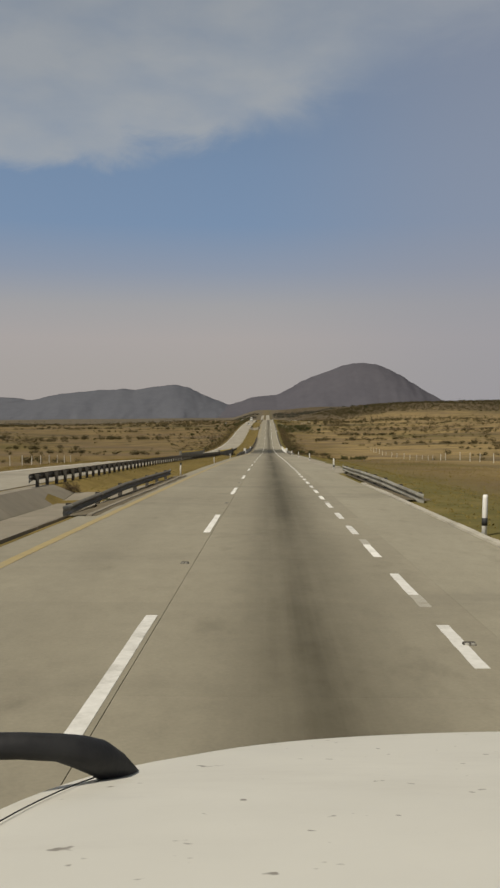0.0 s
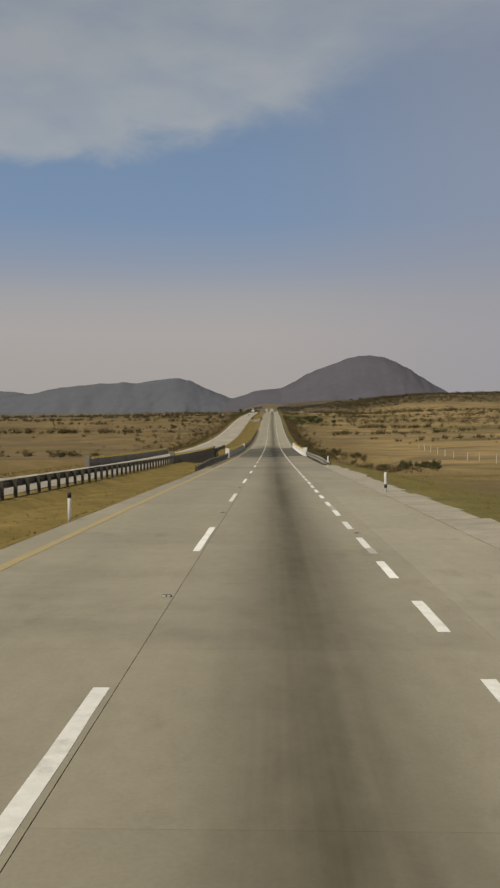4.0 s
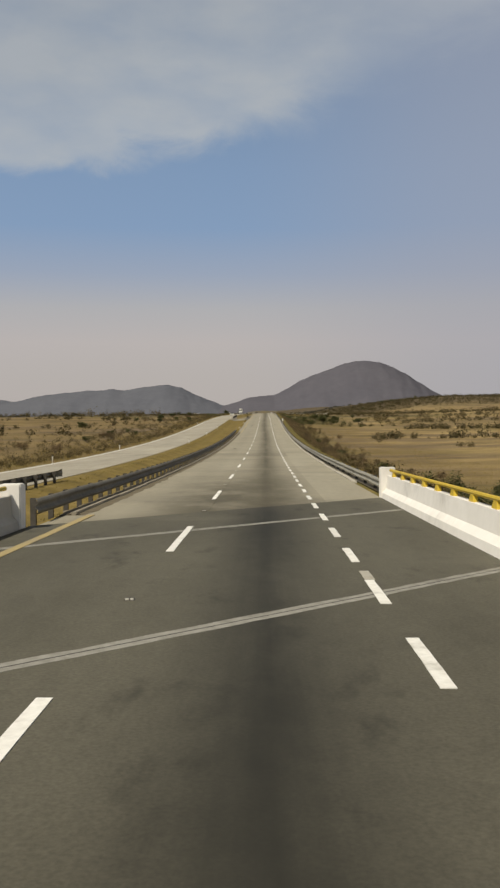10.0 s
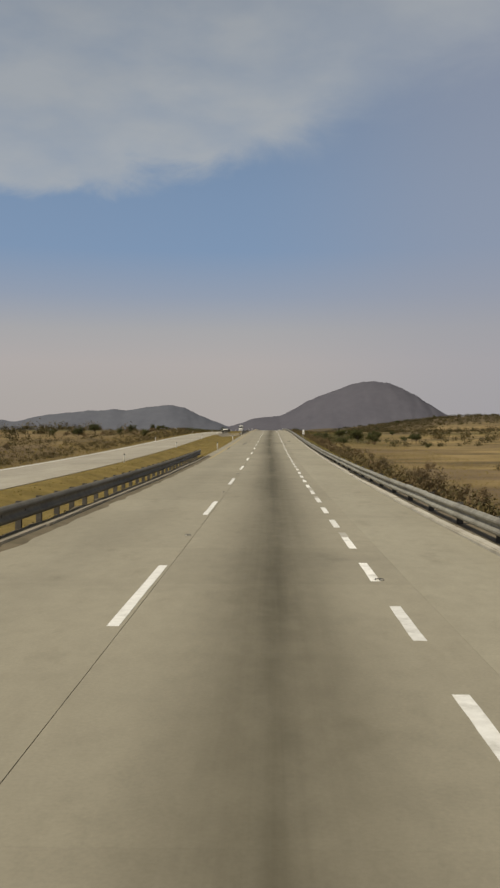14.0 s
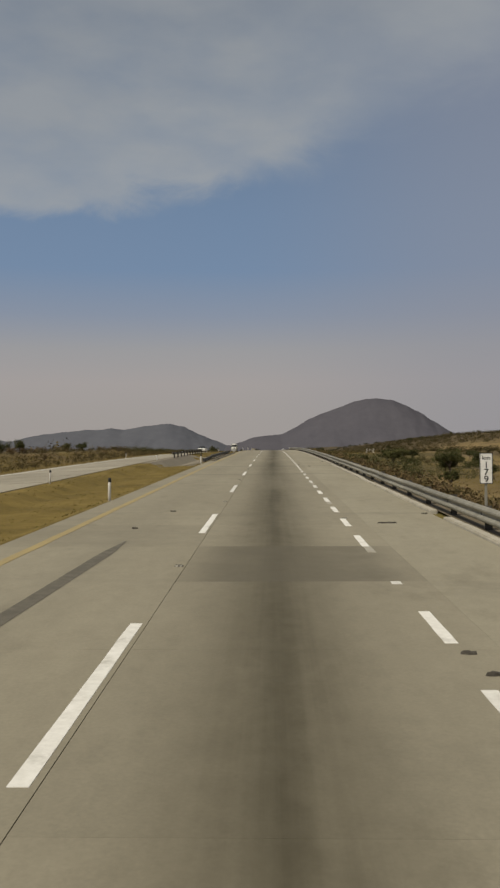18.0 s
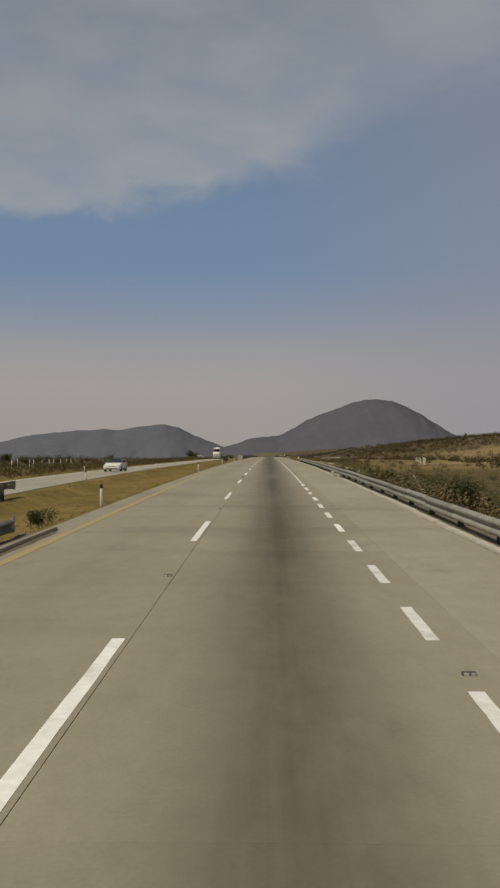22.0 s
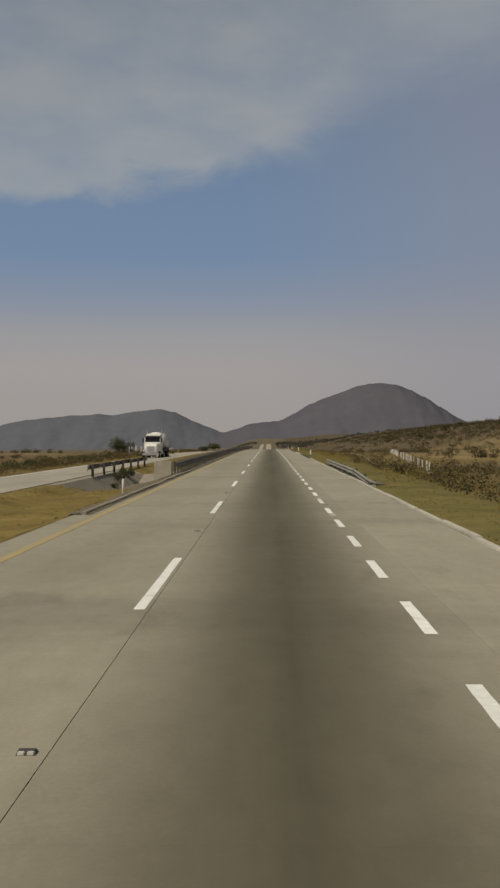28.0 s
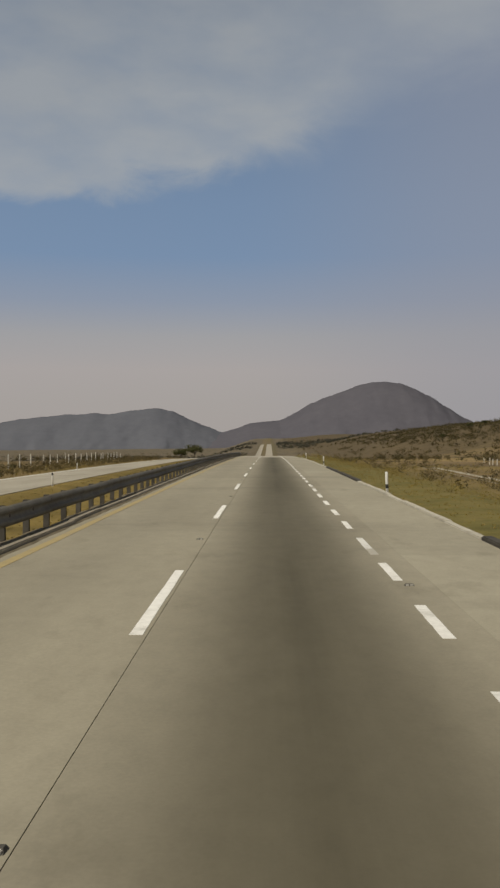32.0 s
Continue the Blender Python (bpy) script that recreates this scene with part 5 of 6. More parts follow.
def bush_proto(seed, w, h, leaves, material, label, name="bush", trunk=0.0):
    rng = random.Random(seed)
    th = thing(name, Matrix(), label, "bush" if name == "bush" else "tree", "bushes and small trees in the grassland")
    bm = bmesh.new()
    stems = []
    for _ in range(7 if not trunk else 6):
        a = rng.uniform(0, 6.28)
        base = Vector((rng.uniform(-0.08, 0.08) * w, rng.uniform(-0.08, 0.08) * w, -0.15))
        if trunk:
            base = Vector((0, 0, trunk))
        tip = Vector((math.cos(a) * w * rng.uniform(0.2, 0.38), math.sin(a) * w * rng.uniform(0.2, 0.38), h * rng.uniform(0.55, 0.9)))
        mid = (base + tip) / 2 + Vector((rng.uniform(-.1, .1) * w, rng.uniform(-.1, .1) * w, 0.06 * h))
        rod(bm, base, mid, 0.028 * h * 0.7, 0.018 * h * 0.7, 6)
        rod(bm, mid, tip, 0.018 * h * 0.7, 0.007 * h * 0.7, 5)
        stems.append((mid, tip))
    if trunk:
        rod(bm, (0, 0, -0.3), (0.03 * h, 0, trunk + 0.05), 0.05 * h * 0.7, 0.034 * h * 0.7, 8)
    part("trunk" if trunk else "stem", bm, M_BARK, th)
    clumps = []
    for mid, tip in stems:
        for f in (0.35, 0.75, 1.0):
            p = mid.lerp(tip, f)
            clumps.append((p.x + rng.uniform(-.1, .1) * w, p.y + rng.uniform(-.1, .1) * w, p.z + rng.uniform(-.05, .08) * h, rng.uniform(0.12, 0.24) * w))
    for _ in range(6):
        a = rng.uniform(0, 6.28)
        r = rng.uniform(0.15, 0.42) * w
        clumps.append((math.cos(a) * r, math.sin(a) * r, h * rng.uniform(0.2 if not trunk else 0.5, 0.6), rng.uniform(0.10, 0.2) * w))
    vs, fs = leaf_cloud(rng, clumps, leaves * 11 // 4 // len(clumps), 0.030 * (w + h) / 2)
    link("crown", vs, fs, material, th)
    return th


PROTOS = [
    bush_proto(1, 2.6, 1.7, 900, M_LEAF, "dull green scrub bush in dry grass"),
    bush_proto(2, 2.0, 1.3, 800, M_LEAF_DRY, "half-dry brown scrub bush in dry grass"),
    bush_proto(3, 3.2, 2.2, 1000, M_LEAF, "spreading dull green scrub bush"),
    bush_proto(4, 3.6, 3.6, 1200, M_LEAF, "small round-crowned dark green tree", "tree", 1.0),
    bush_proto(5, 1.6, 1.4, 700, M_LEAF_DRY, "leggy brown roadside bush"),
    bush_proto(6, 4.6, 4.4, 1300, M_LEAF, "spreading dark green thorn tree", "tree", 1.3),
]
USED = [False] * len(PROTOS)


def plant(k, x, y, s=1.0, sink=0.05):
    rng = random.Random(int(x * 31 + y * 17))
    m = pose(x, y, float(ground_z(x, y)) - sink, 0, 0, rng.uniform(0, 360)) @ Matrix.Diagonal((s * rng.uniform(0.85, 1.2), s * rng.uniform(0.85, 1.2), s * rng.uniform(0.85, 1.15), 1))
    if USED[k]:
        ob = copy_thing(PROTOS[k], m)
        ob.matrix_basis = m
    else:
        PROTOS[k].matrix_basis = m
        USED[k] = True


def plantings():
    rng = random.Random(12)
    # thicket on the right bank from the bridge to the crest
    for _ in range(75):
        plant(rng.choice((0, 1, 1, 4, 4, 1)), 8.8 + abs(rng.gauss(0, 5.0)), rng.uniform(306, 640), rng.uniform(0.5, 1.0))
    for _ in range(26):
        plant(rng.choice((0, 2, 3, 5, 1)), rng.uniform(13, 42), rng.uniform(560, 675), rng.uniform(0.4, 0.75))
    for _ in range(40):
        plant(rng.choice((0, 2, 2, 1)), rng.uniform(9.5, 30), rng.uniform(244, 335), rng.uniform(0.45, 0.85))
    # dry bushes on the bank beyond the other carriageway
    for _ in range(50):
        plant(rng.choice((1, 1, 4, 0)), -21.5 - abs(rng.gauss(0, 6)), rng.uniform(330, 660), rng.uniform(0.4, 0.85))
    for _ in range(25):
        plant(rng.choice((1, 0, 4)), -23 - abs(rng.gauss(0, 7)), rng.uniform(660, 980), rng.uniform(0.3, 0.6))
    for x, y, k, s in ((185, 1690, 5, 1.4), (203, 1712, 5, 1.2), (232, 1655, 3, 1.5), (150, 1640, 5, 1.1), (-45, 760, 5, 0.5), (-42.6, 765, 3, 0.5), (-41, 789, 0, 0.6), (-27, 520, 3, 0.5), (-30, 548, 5, 0.45), (-25, 590, 3, 0.5), (-33, 610, 2, 0.8), (-29, 640, 3, 0.5), (-38, 470, 5, 0.5),
                       (21, 640, 5, 0.62), (24, 612, 3, 0.6), (18, 655, 3, 0.5), (27, 668, 5, 0.6), (-26, 930, 2, 1.6), (-22, 1150, 5, 1.1), (-27, 1155, 5, 1.0), (-20, 800, 0, 0.6), (-8.9, 823, 2, 0.42), (-9.0, 828, 2, 0.4), (-8.6, 820, 0, 0.4),
                       (-5.2, 27, 1, 0.35), (-5.0, 31, 1, 0.4), (-5.6, 20, 4, 0.5), (-4.9, 37, 0, 0.3), (-5.0, 588, 0, 0.45), (-4.9, 597, 4, 0.4), (-5.0, 628, 0, 0.4), (-8.5, 46, 1, 0.5)):
        plant(k, x, y, s)


plantings()


def cloud_mesh(name, label, x, y, h, per, leaf, material, seed, flat=0.46):
    """Leafy clumps at many places as one mesh of loose triangles."""
    rng = np.random.default_rng(seed)
    k = len(x)
    z = ground_z(x, y)
    d = rng.normal(size=(k, per, 3))
    d /= np.linalg.norm(d, axis=2, keepdims=True)
    lobes = 1 + 0.35 * np.sin(3 * np.arctan2(d[:, :, 1], d[:, :, 0]) + rng.uniform(0, 6.28, (k, 1))) + 0.2 * d[:, :, 2]
    c = np.stack([x, y, z + h * 0.4], 1)[:, None, :] + d * (lobes * h[:, None] * rng.uniform(0.4, 1.0, (k, per)))[:, :, None] * np.array([0.9, 0.9, flat])
    t = rng.normal(size=(k, per, 3))
    t /= np.linalg.norm(t, axis=2, keepdims=True)
    u = np.cross(t, d)
    s = (h[:, None] * rng.uniform(0.6, 1.3, (k, per)) * leaf)[:, :, None]
    tri = np.stack([c - u * s, c + t * s, c + u * s], 2).reshape(-1, 3)
    me = bpy.data.meshes.new(name)
    me.from_pydata(tri.tolist(), [], np.arange(len(tri)).reshape(-1, 3).tolist())
    me.materials.append(material)
    tagged(new(name, me), label, "scrub", kind="stuff")


def scrub():
    """Bushes and thorn trees all over the plain, past counting."""
    rng = np.random.default_rng(5)
    n = 20000
    y = 150 + 3900 * rng.random(n) ** 1.5
    half = 60 + 0.42 * y
    x = (rng.random(n) * 2 - 1) * half
    keep = (np.sin(x / 61 + np.sin(y / 83)) + np.sin(y / 47 + x / 130) + rng.normal(0, 0.55, n) > 0.55) & ((x > 42) | (x < -50)) & ((y > 560) | (np.abs(x) > 95))
    x, y = x[keep], y[keep]
    # denser wood on the right-hand rise
    m = 10000
    yb = 1330 + 1080 * rng.random(m)
    xb = 40 + (160 + 0.33 * yb) * rng.random(m)
    high = ground_z(xb, yb) + rng.normal(0, 1.5, m) > -1.5
    xb, yb = xb[high], yb[high]
    m = len(xb)
    h = rng.uniform(1.0, 3.2, len(x)) * np.where(rng.random(len(x)) < 0.2, 1.5, 1.0)
    fore = y < 1250
    cloud_mesh("scrub", "dark thorn scrub dotted over the dry pasture", x[fore], y[fore], h[fore] * 0.85, 90, 0.11, M_LEAF_MIX, 6, 0.6)
    cloud_mesh("scrub", "dark thorn scrub over the far plain", x[~fore], y[~fore], h[~fore], 28, 0.24, M_LEAF_MIX, 22, 0.55)
    hb = rng.uniform(1.6, 4.6, m)
    fore = yb < 1560
    cloud_mesh("wood", "dark thorn wood on the foot of the rise", xb[fore], yb[fore], hb[fore] * 0.8, 70, 0.11, M_LEAF_MIX, 16, 0.6)
    cloud_mesh("wood", "dense dark thorn wood over the rise", xb[~fore], yb[~fore], hb[~fore], 34, 0.19, M_LEAF_MIX, 21, 0.6)
    k = 9000
    yf = rng.uniform(2500, 3500, k)
    xf = rng.uniform(-1500, 1500, k)
    clear = (np.abs(xf + 6) > 26) & (np.sin(xf / 90) + np.sin(yf / 120 + xf / 210) + rng.normal(0, 0.5, k) > -0.4)
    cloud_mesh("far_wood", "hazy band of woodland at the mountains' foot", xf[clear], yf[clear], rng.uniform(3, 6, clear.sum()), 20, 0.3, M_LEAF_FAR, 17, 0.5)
    # hedgerows that cross the pasture, broken and ragged
    xs, ys, hs = [], [], []
    row = 128.0
    while row < 1120:
        for side in (-1, 1):
            a, b = (26 if side > 0 else 34), 60 + 0.36 * row
            bend = rng.uniform(-0.12, 0.12)
            n = int((b - a) / 1.5)
            d = rng.uniform(a, b, n)
            keep = np.sin(d / rng.uniform(9, 16) + rng.uniform(0, 6)) + np.sin(d / 31 + row) + rng.normal(0, 0.45, n) > rng.uniform(-0.2, 0.8)
            d = d[keep]
            xs.append(side * d)
            ys.append(row + bend * d + rng.normal(0, 1.6, len(d)) + rng.uniform(-14, 14))
            hs.append(rng.uniform(0.6, 1.75, len(d)) * rng.uniform(0.8, 1.35))
        row += rng.uniform(17, 34) * (1 + row / 900)
    x, y, h = (np.concatenate(v) for v in (xs, ys, hs))
    keep = ~((x > 20) & (x < 60) & (y < 330)) & (x > -160 - y)
    cloud_mesh("hedgerow", "ragged rows of dark thorn bushes across the pasture", x[keep], y[keep], h[keep], 110, 0.15, M_LEAF_MIX, 7, 0.6)
    # single bushes between the rows
    n = 620
    y = rng.uniform(110, 980, n)
    side = np.where(rng.random(n) < 0.5, 1, -1)
    x = np.where(side > 0, rng.uniform(24, 130, n) + 22 * (y < 330), -rng.uniform(30, 130, n))
    keep = np.sin(x / 17 + y / 39) + np.sin(y / 23 - x / 31) + rng.normal(0, 0.6, n) > 0.2
    cloud_mesh("pasture_scrub", "low olive-brown bushes over the pasture", x[keep], y[keep], rng.uniform(0.4, 1.3, keep.sum()), 120, 0.14, M_LEAF_MIX, 31, 0.6)
    # low tangle on the banks
    n = 1900
    y = rng.uniform(304, 660, n)
    x = 8.6 + np.abs(rng.normal(0, 3.4, n))
    h = rng.uniform(0.25, 0.85, n)
    half = n // 3
    cloud_mesh("bank_scrub", "low tangle of dry brown weeds on the embankment", x[:half], y[:half], h[:half], 80, 0.12, M_LEAF_DRY, 8, 0.7)
    cloud_mesh("bank_scrub", "dark olive-brown brush on the embankment", x[half:], y[half:], h[half:], 90, 0.13, M_LEAF_MIX, 32, 0.7)
    # thick brush in the stream bed and along its edge
    n = 420
    y = rng.uniform(236, 330, n)
    x = 8.8 + 15 * rng.random(n) ** 1.6
    cloud_mesh("thicket", "dense dark olive brush beside the bridge", x, y, rng.uniform(0.4, 1.05, n), 150, 0.1, M_LEAF_MIX, 33, 0.7)
    # bushes on the low rise
    n = 2600
    y = rng.uniform(1450, 2250, n)
    x = -32 - 360 * rng.random(n) ** 1.2
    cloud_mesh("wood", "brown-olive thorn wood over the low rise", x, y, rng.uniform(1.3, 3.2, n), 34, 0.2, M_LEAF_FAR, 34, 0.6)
    # mixed scrub on the right verge after the bank
    n = 380
    y = rng.uniform(690, 1080, n)
    x = 12.5 + np.abs(rng.normal(0, 11.0, n))
    cloud_mesh("verge_scrub", "mixed dry and olive scrub beside the shoulder", x, y, rng.uniform(0.25, 0.95, n), 110, 0.1, M_LEAF_MIX, 18, 0.7)
    n = 650
    y = rng.uniform(700, 1080, n)
    x = 8.2 + np.abs(rng.normal(0, 9.0, n))
    cloud_mesh("tall_grass", "clumps of tall golden dry grass on the verge", x, y, rng.uniform(0.2, 0.6, n), 90, 0.10, M_GRASS, 19, 0.8)
    n = 170
    y = rng.uniform(785, 856, n)
    x = 9.8 + 13 * rng.random(n)
    cloud_mesh("verge_scrub", "waist-high dry brush on the verge", x, y, rng.uniform(0.4, 1.0, n), 120, 0.1, M_LEAF_MIX, 23, 0.75)
    n = 300
    y = rng.uniform(590, 700, n)
    x = 9.5 + 24 * rng.random(n) ** 1.4
    cloud_mesh("thicket", "dense olive thicket below the embankment", x, y, rng.uniform(0.5, 1.25, n), 380, 0.055, M_LEAF, 20, 0.8)
    n = 1500
    y = rng.uniform(320, 1100, n)
    x = -20.5 - np.abs(rng.normal(0, 9.0, n))
    cloud_mesh("bank_scrub", "low tangle of dry brown weeds beyond the oncoming road", x, y, rng.uniform(0.25, 0.8, n), 52, 0.13, M_LEAF_MIX, 9, 0.7)
    n = 420
    y = rng.uniform(640, 900, n)
    x = -20.6 - np.abs(rng.normal(0, 2.2, n))
    cloud_mesh("thicket", "dark green hedge-like brush beyond the oncoming road", x, y, rng.uniform(0.4, 0.8, n), 150, 0.08, M_LEAF, 36, 0.7)
    n = 2300
    y = rng.uniform(300, 1040, n)
    x = -19.4 - np.abs(rng.normal(0, 1.7, n))
    cloud_mesh("bank_scrub", "dark brown strip of weeds along the oncoming road", x, y, rng.uniform(0.25, 0.62, n), 52, 0.14, M_LEAF_MIX, 35, 0.7)


scrub()


def grass(name, label, areas, seed):
    """Tufts of three blades each."""
    rng = np.random.default_rng(seed)
    vs = []
    for x0, x1, y0, y1, n, h in areas:
        x, y = rng.uniform(x0, x1, n), rng.uniform(y0, y1, n)
        cull = np.zeros(n, bool)
        for a, b, _ in CULVERTS:
            cull |= (y > a) & (y < b) & (x > -10.2) & (x < -4.3)
        cull |= (np.abs(y - x - 267) < 36) & (x > -20) & (x < 7)
        cull |= (x > 6) & (x < 8.1) & (y > 60) & (y < 240)
        x, y = x[~cull], y[~cull]
        z = ground_z(x, y)
        n2 = len(x)
        hh = h * rng.uniform(0.45, 1.25, n2)
        for _ in range(4):
            a = rng.uniform(0, 6.283, n2)
            lean = rng.uniform(0.15, 0.6, n2) * hh
            w = rng.uniform(0.012, 0.03, n2)
            b = np.stack([x + np.cos(a) * 0.05, y + np.sin(a) * 0.05, z - 0.02], 1)
            side = np.stack([-np.sin(a) * w, np.cos(a) * w, 0 * a], 1)
            tip = b + np.stack([np.cos(a) * lean, np.sin(a) * lean, hh], 1)
            vs.append(np.stack([b - side, b + side, tip], 1).reshape(-1, 3))
    vs = np.concatenate(vs)
    me = bpy.data.meshes.new(name)
    me.from_pydata(vs.tolist(), [], np.arange(len(vs)).reshape(-1, 3).tolist())
    me.materials.append(M_GRASS)
    tagged(new(name, me), label, "grass", kind="stuff")


grass("median_grass", "dry yellow-green grass in the median", [(-10.4, -4.35, -10, 1000, 30000, 0.05)], 3)
grass("verge_grass", "dry yellow-green grass on the verge", [(6.5, 13, -5, 1000, 30000, 0.06), (13, 30, -5, 1000, 30000, 0.11), (-23, -18.5, 40, 1000, 18000, 0.15)], 4)


# ---- the truck's bonnet at the start of the road ----
def paint(name, col, rough):
    m, nt, b = mat(name, rough, 0, 0.5)
    pos = place_of(nt)[0]
    f = tex_noise(nt, pos, 3, 5, 0.6)
    c = ramp_of(nt, f, (0.3, tuple(v * 0.93 for v in col)), (0.7, col))
    spots = tex_noise(nt, pos, 24, 2, 0.5)
    c = blend(nt, span(nt, spots, 0.69, 0.74, 0, 0.75), c, (0.13, 0.105, 0.075))
    film = tex_noise(nt, pos, 1.6, 6, 0.7, (1, 3, 1))
    c = blend(nt, span(nt, film, 0.5, 0.8, 0, 0.35), c, (0.5, 0.47, 0.4))
    wire(nt, (c, b.inputs["Base Color"]))
    return m


M_TRUCK_WHITE = paint("dusty_white_truck_paint", (0.68, 0.66, 0.575), 0.5)
M_RUBBER = plain("matt_black_rubber", (0.012, 0.012, 0.013), (0.03, 0.03, 0.03), 9, 0.65, dirt=(0.06, 0.055, 0.05))
M_CHROME = plain("dull_chrome", (0.5, 0.5, 0.5), (0.62, 0.62, 0.61), 3, 0.3, 0.9, 0)
M_GLASS_DARK = plain("dark_window_glass", (0.02, 0.024, 0.028), (0.035, 0.04, 0.045), 2, 0.12, 0, 0, spec=0.6)


def bonnet():
    ex, ey, ez = 1.441, 0.507, 2.193
    gz = float(road_z(2.0))
    th = thing("truck_front", pose(ex + 0.75, ey + 1.6, gz), "dusty white truck bonnet with a black bracket, standing on the road", "truck")
    back = Matrix.Translation((-(ex + 0.75), -(ey + 1.6), -gz))
    bm = bmesh.new()
    nu, nv = 25, 28
    mid = 0.78

    def half_width(d):
        # plan: widest at the windscreen, rounded in towards the nose
        f = min(1.0, max(0.0, (d - 0.5) / 1.95))
        return 1.206 * (max(0.0, 1 - f ** 4)) ** 0.6 + 0.005

    def drop(u, w, d):
        return 0.378 + 0.2525 * (d - 0.5) - 0.02 * (1 - u * u) * w

    rows = []
    for j in range(nv + 1):
        d = 0.5 + 1.95 * (1 - (1 - j / nv) ** 2.2)
        w = half_width(d)
        row = []
        for i in range(nu + 1):
            u = 2 * i / nu - 1
            low = drop(u, w, d) + 0.012 * max(0.0, (abs(u) - 0.9) / 0.1) ** 2
            row.append(bm.verts.new((ex + mid + u * w, ey + d, ez - low)))
        rows.append(row)
        if j:
            for i in range(nu):
                bm.faces.new((rows[-2][i], rows[-2][i + 1], rows[-1][i + 1], rows[-1][i]))
    rim = [r[0] for r in rows] + rows[-1][1:-1] + [r[-1] for r in reversed(rows)]
    prev = rim
    for dz, push in ((-0.05, 0.012), (-0.35, 0.03), (-0.75, 0.03)):
        nxt = []
        for v in rim:
            c = Vector((ex + mid, ey + 1.2, v.co.z))
            o = (v.co - c).normalized() * push
            nxt.append(bm.verts.new((v.co.x + o.x, v.co.y + o.y, v.co.z + dz)))
        for a in range(len(rim) - 1):
            bm.faces.new((prev[a], prev[a + 1], nxt[a + 1], nxt[a]))
        prev = nxt
    bmesh.ops.recalc_face_normals(bm, faces=bm.faces)
    ob = part("bonnet", bm, M_TRUCK_WHITE, th, "dusty white painted bonnet", True)
    ob.matrix_basis = back
    # seam along the left side
    cu = []
    for d in np.linspace(0.7, 1.7, 12):
        w = half_width(d)
        u = -0.95
        cu.append((ex + mid + u * w, ey + d, ez - drop(u, w, d) - 0.0005))
    bm = bmesh.new()
    for p, q in zip(cu, cu[1:]):
        rod(bm, p, q, 0.0013, seg=6)
    ob = part("seam", bm, M_RUBBER, th, "dark panel seam")
    ob.matrix_basis = back
    # black bracket that curves up beside the bonnet
    pts = [(-0.62, 1.43, -0.544), (-0.498, 1.453, -0.549), (-0.41, 1.474, -0.555), (-0.353, 1.495, -0.565), (-0.319, 1.515, -0.58), (-0.295, 1.545, -0.601), (-0.274, 1.595, -0.640), (-0.25, 1.674, -0.70), (-0.225, 1.773, -0.78)]
    rad = (0.022, 0.022, 0.022, 0.023, 0.028, 0.031, 0.03, 0.022, 0.012)
    bm = bmesh.new()
    prev = None
    for k, p in enumerate(pts):
        ahead = (Vector(pts[min(k + 1, len(pts) - 1)]) - Vector(pts[max(k - 1, 0)])).normalized()
        side = ahead.cross(Vector((0, 0, 1))).normalized()
        up = side.cross(ahead)
        c = Vector(p) + Vector((ex, ey, ez + 0.001))
        ring = [bm.verts.new(c + rad[k] * (math.cos(a) * side + math.sin(a) * up)) for a in np.linspace(0, 2 * math.pi, 17)[:-1]]
        if prev:
            for i in range(16):
                bm.faces.new((prev[i], prev[(i + 1) % 16], ring[(i + 1) % 16], ring[i]))
        prev = ring
    bm.faces.new(prev)
    ob = part("bracket", bm, M_RUBBER, th, "black rubber-coated bracket", True)
    ob.matrix_basis = back
    ob = part("chassis", boxed(-0.45, 0.45, -1.0, 0.6, 0.45, 0.95, 0.04), M_RUBBER, th)
    for s in (-1, 1):
        bm = bmesh.new()
        rod(bm, (s * 0.78, 0, 0.5), (s * 1.08, 0, 0.5), 0.5, seg=36)
        bmesh.ops.bevel(bm, geom=[e for e in bm.edges if abs(e.verts[0].co.x - e.verts[1].co.x) < 1e-4], offset=0.05, segments=3, affect="EDGES")
        w = part("wheel", bm, M_RUBBER, th, "black tyre", True)
        bm = bmesh.new()
        rod(bm, (s * 1.05, 0, 0.5), (s * 1.095, 0, 0.5), 0.28, 0.24, 24)
        part("rim", bm, M_CHROME, w, "steel rim")
        bm = bmesh.new()
        rod(bm, (0, 0, 0.5), (s * 0.8, 0, 0.5), 0.06, seg=10)
        part("axle", bm, M_RUBBER, th)


bonnet()


# ---- oncoming vehicles ----
def wheel(th, x, y, r, w, side):
    bm = bmesh.new()
    rod(bm, (x, y, r), (x + side * w, y, r), r, seg=24)
    ob = part("wheel", bm, M_RUBBER, th, "black tyre", True)
    bm = bmesh.new()
    rod(bm, (x + side * w * 0.9, y, r), (x + side * (w + 0.01), y, r), r * 0.55, r * 0.5, 16)
    part("rim", bm, M_CHROME, ob, "metal rim")


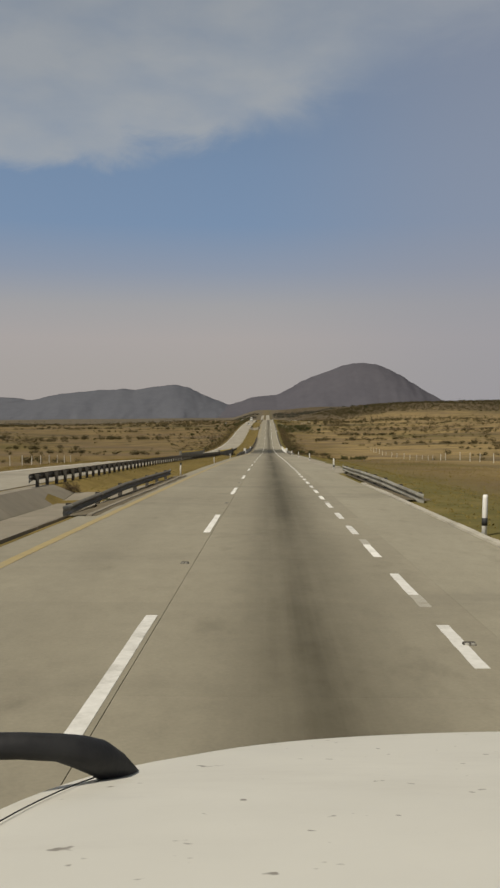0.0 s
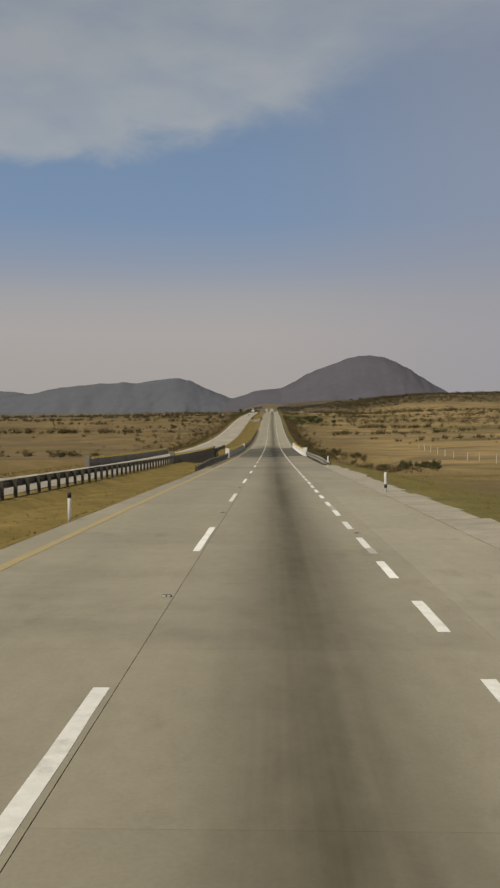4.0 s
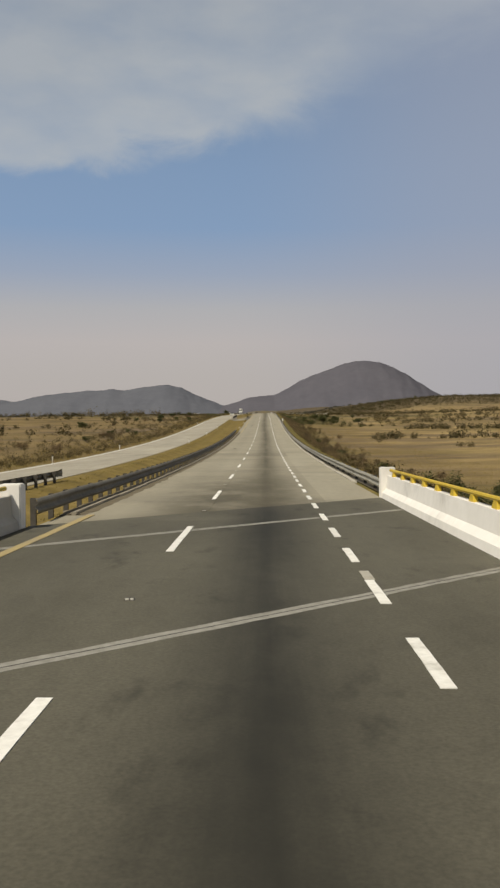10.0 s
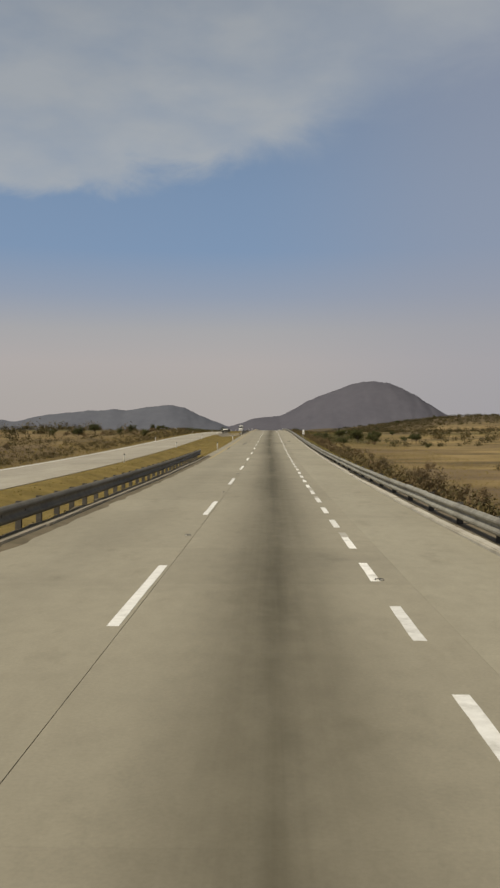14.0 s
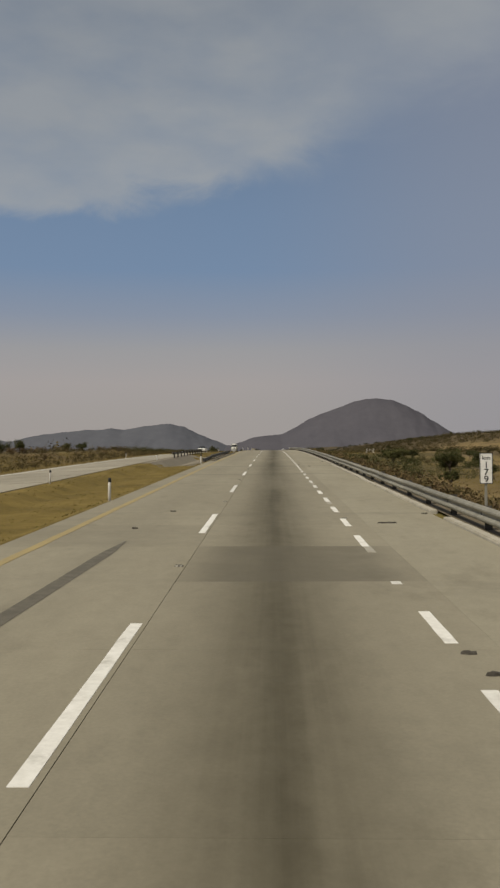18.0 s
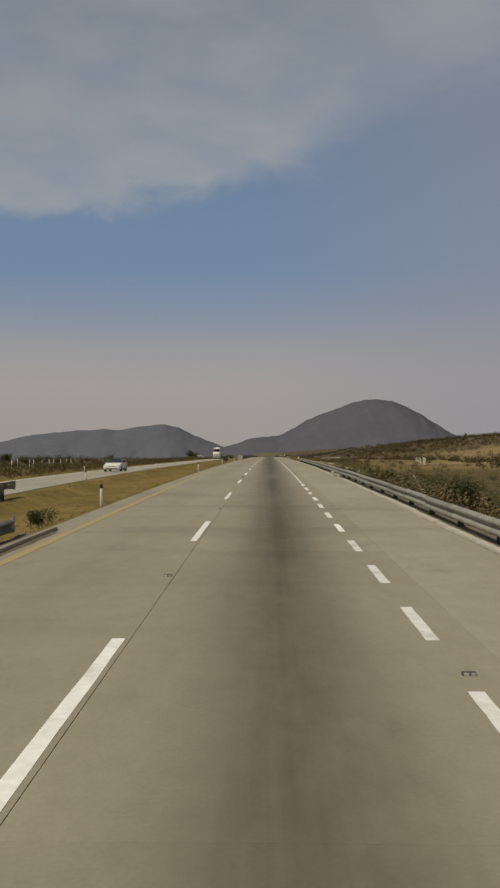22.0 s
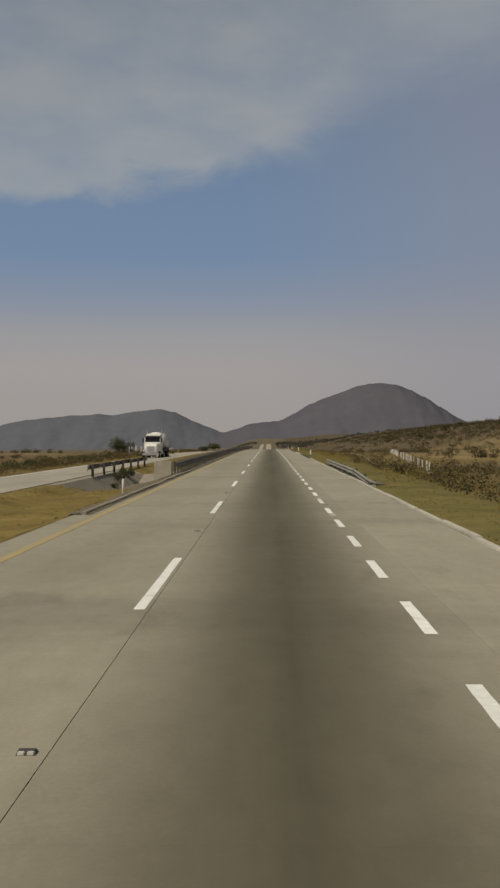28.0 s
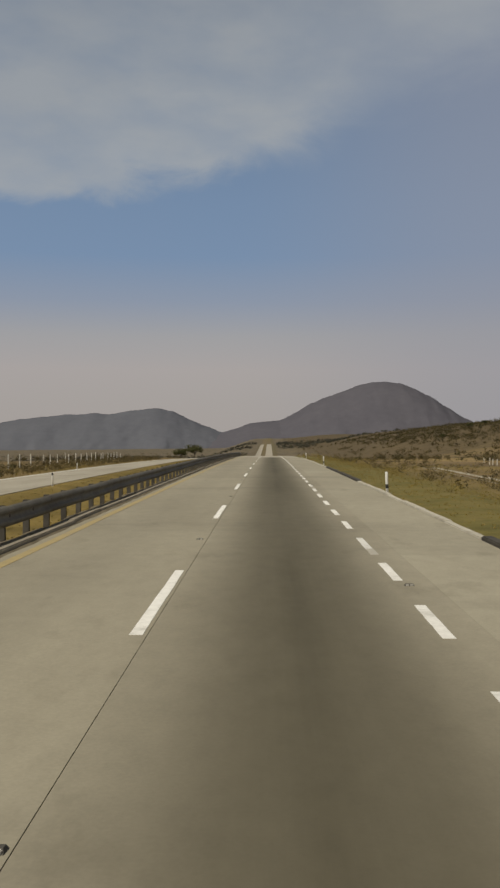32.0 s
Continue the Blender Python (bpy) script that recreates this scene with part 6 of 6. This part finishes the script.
def shell(name, sections, material, th, label=""):
    """A body from half-width sections (y, half-width, low z, high z, roof half-width)."""
    bm = bmesh.new()
    prev = None
    for y, w, z0, z1, wt in sections:
        ring = [(-w * 0.92, z0), (w * 0.92, z0), (w, z0 + (z1 - z0) * 0.35), (w * 0.99, z0 + (z1 - z0) * 0.7), (wt, z1), (-wt, z1), (-w * 0.99, z0 + (z1 - z0) * 0.7), (-w, z0 + (z1 - z0) * 0.35)]
        r = [bm.verts.new((x, y, z)) for x, z in ring]
        if prev:
            for i in range(8):
                bm.faces.new((prev[i], prev[(i + 1) % 8], r[(i + 1) % 8], r[i]))
        else:
            bm.faces.new(r[::-1])
        prev = r
    bm.faces.new(prev)
    bmesh.ops.recalc_face_normals(bm, faces=bm.faces)
    return part(name, bm, material, th, label)


def car(x, y):
    th = thing("car", on_road(x, y, float(opp_dz(x, y))), "low white saloon car with a dark roof on the oncoming carriageway", "car", "oncoming vehicles")
    shell("body", ((-2.2, 0.7, 0.36, 0.60, 0.6), (-2.08, 0.83, 0.24, 0.68, 0.74), (-1.1, 0.86, 0.2, 0.84, 0.78), (-0.9, 0.86, 0.2, 0.88, 0.78), (1.5, 0.86, 0.2, 0.92, 0.78), (2.05, 0.84, 0.24, 0.9, 0.76), (2.2, 0.78, 0.34, 0.84, 0.68)), M_TRUCK_WHITE, th)
    shell("cabin", ((-1.0, 0.74, 0.8, 0.88, 0.7), (-0.2, 0.72, 0.8, 1.22, 0.56), (1.0, 0.72, 0.8, 1.24, 0.56), (1.75, 0.72, 0.8, 0.93, 0.68)), M_GLASS_DARK, th, "dark glass")
    shell("roof", ((-0.25, 0.57, 1.20, 1.23, 0.53), (0.3, 0.58, 1.22, 1.27, 0.54), (1.0, 0.57, 1.21, 1.26, 0.53)), M_BLACK, th, "dark roof panel")
    for s in (-1, 1):
        part("headlight", boxed(s * 0.58 - 0.17, s * 0.58 + 0.17, -2.19, -2.06, 0.52, 0.63, 0.03), M_CHROME, th, "clear headlight")
        part("mirror", boxed(s * 0.93 - 0.09, s * 0.93 + 0.09, -0.72, -0.58, 0.9, 1.04, 0.03), M_BLACK, th, "black door mirror")
        part("sill", boxed(s * 0.82 - 0.03, s * 0.82 + 0.03, -0.95, 0.95, 0.18, 0.3, 0.01), M_BLACK, th, "dark sill")
    part("grille", boxed(-0.36, 0.36, -2.215, -2.12, 0.50, 0.58, 0.02), M_BLACK, th, "black grille")
    part("air_intake", boxed(-0.55, 0.55, -2.2, -2.05, 0.28, 0.38, 0.02), M_BLACK, th, "black lower intake")
    for yy in (-1.35, 1.3):
        for s in (-1, 1):
            wheel(th, s * 0.66, yy, 0.31, 0.2, s)


car(-13.4, 689.8)


def tanker(x, y):
    th = thing("tank_truck", on_road(x, y, float(opp_dz(x, y))), "white bonneted truck with a short grey-white tank behind the cab", "truck", "oncoming vehicles")
    shell("bonnet", ((-6.6, 0.75, 0.9, 1.7, 0.6), (-6.4, 0.95, 0.7, 1.95, 0.8), (-4.9, 1.1, 0.7, 2.15, 0.95)), M_TRUCK_WHITE, th, "white bonnet")
    shell("cab", ((-4.95, 1.15, 0.9, 2.2, 1.1), (-4.6, 1.2, 0.8, 3.1, 1.1), (-2.6, 1.2, 0.8, 3.25, 1.1)), M_TRUCK_WHITE, th, "white cab")
    shell("sun_visor", ((-4.95, 1.12, 2.9, 3.0, 1.1), (-4.4, 1.12, 3.05, 3.15, 1.1)), M_BLACK, th)
    shell("roof_fairing", ((-4.4, 1.05, 3.1, 3.2, 1.0), (-3.0, 1.05, 3.2, 3.45, 0.9), (-2.6, 1.05, 3.2, 3.4, 0.9)), M_TRUCK_WHITE, th)
    bm = bmesh.new()
    vs = [bm.verts.new(p) for p in ((-1.05, -4.96, 2.28), (1.05, -4.96, 2.28), (1.0, -4.72, 2.95), (-1.0, -4.72, 2.95))]
    bm.faces.new(vs)
    bmesh.ops.solidify(bm, geom=bm.faces[:], thickness=0.04)
    part("windscreen", bm, M_GLASS_DARK, th, "dark glass")
    part("grille", boxed(-0.5, 0.5, -6.66, -6.56, 0.95, 1.65, 0.03), M_CHROME, th, "chrome grille")
    part("bumper", boxed(-1.15, 1.15, -6.75, -6.5, 0.4, 0.75, 0.05), M_CHROME, th, "chrome bumper")
    for s in (-1, 1):
        part("mudguard", boxed(s * 1.0 - 0.2, s * 1.0 + 0.2, -6.3, -5.2, 0.95, 1.2, 0.08), M_TRUCK_WHITE, th)
        part("headlight", boxed(s * 0.78 - 0.14, s * 0.78 + 0.14, -6.62, -6.4, 1.0, 1.25, 0.04), M_CHROME, th)
        part("mirror", boxed(s * 1.32 - 0.09, s * 1.32 + 0.09, -4.85, -4.75, 2.2, 2.85, 0.03), M_BLACK, th)
        bm = bmesh.new()
        rod(bm, (s * 1.05, -2.45, 0.9), (s * 1.05, -2.45, 4.0), 0.075, seg=12)
        part("exhaust_stack", bm, M_CHROME, th, "chrome exhaust stack")
    bm = bmesh.new()
    rod(bm, (0, -2.15, 2.5), (0, 6.2, 2.4), 1.2, seg=40)
    bmesh.ops.bevel(bm, geom=[e for e in bm.edges if abs(e.verts[0].co.y - e.verts[1].co.y) < 1e-2], offset=0.32, segments=5, affect="EDGES")
    part("tank", bm, M_WHITEWASH, th, "grey-white cylindrical tank", True)
    for yy in (-1.2, 0.9, 3.0, 5.1):
        bm = bmesh.new()
        rod(bm, (0, yy, 2.47), (0, yy + 0.07, 2.47), 1.22, seg=40)
        part("tank_band", bm, M_GALV, th, "grey hoop", True)
    part("manhole", boxed(-0.35, 0.35, 1.4, 2.1, 3.5, 3.78, 0.08), M_GALV, th, "grey manhole cover")
    part("tank_frame", boxed(-0.5, 0.5, -2.6, 6.2, 0.75, 1.4, 0.03), M_RUBBER, th)
    for s in (-1, 1):
        part("fuel_tank", boxed(s * 0.95 - 0.28, s * 0.95 + 0.28, -3.6, -2.0, 0.5, 1.1, 0.12), M_CHROME, th, "dull metal fuel tank")
        part("side_skirt", boxed(s * 1.1 - 0.03, s * 1.1 + 0.03, 0.2, 5.9, 0.95, 1.45, 0.01), M_RUBBER, th, "dark side panel")
    for yy in (-5.75, -1.4, 4.0, 5.3):
        for s in (-1, 1):
            wheel(th, s * (0.95 if yy == -5.75 else 0.72), yy, 0.5, 0.28 if yy == -5.75 else 0.5, s)


tanker(-14.8, 891.5)
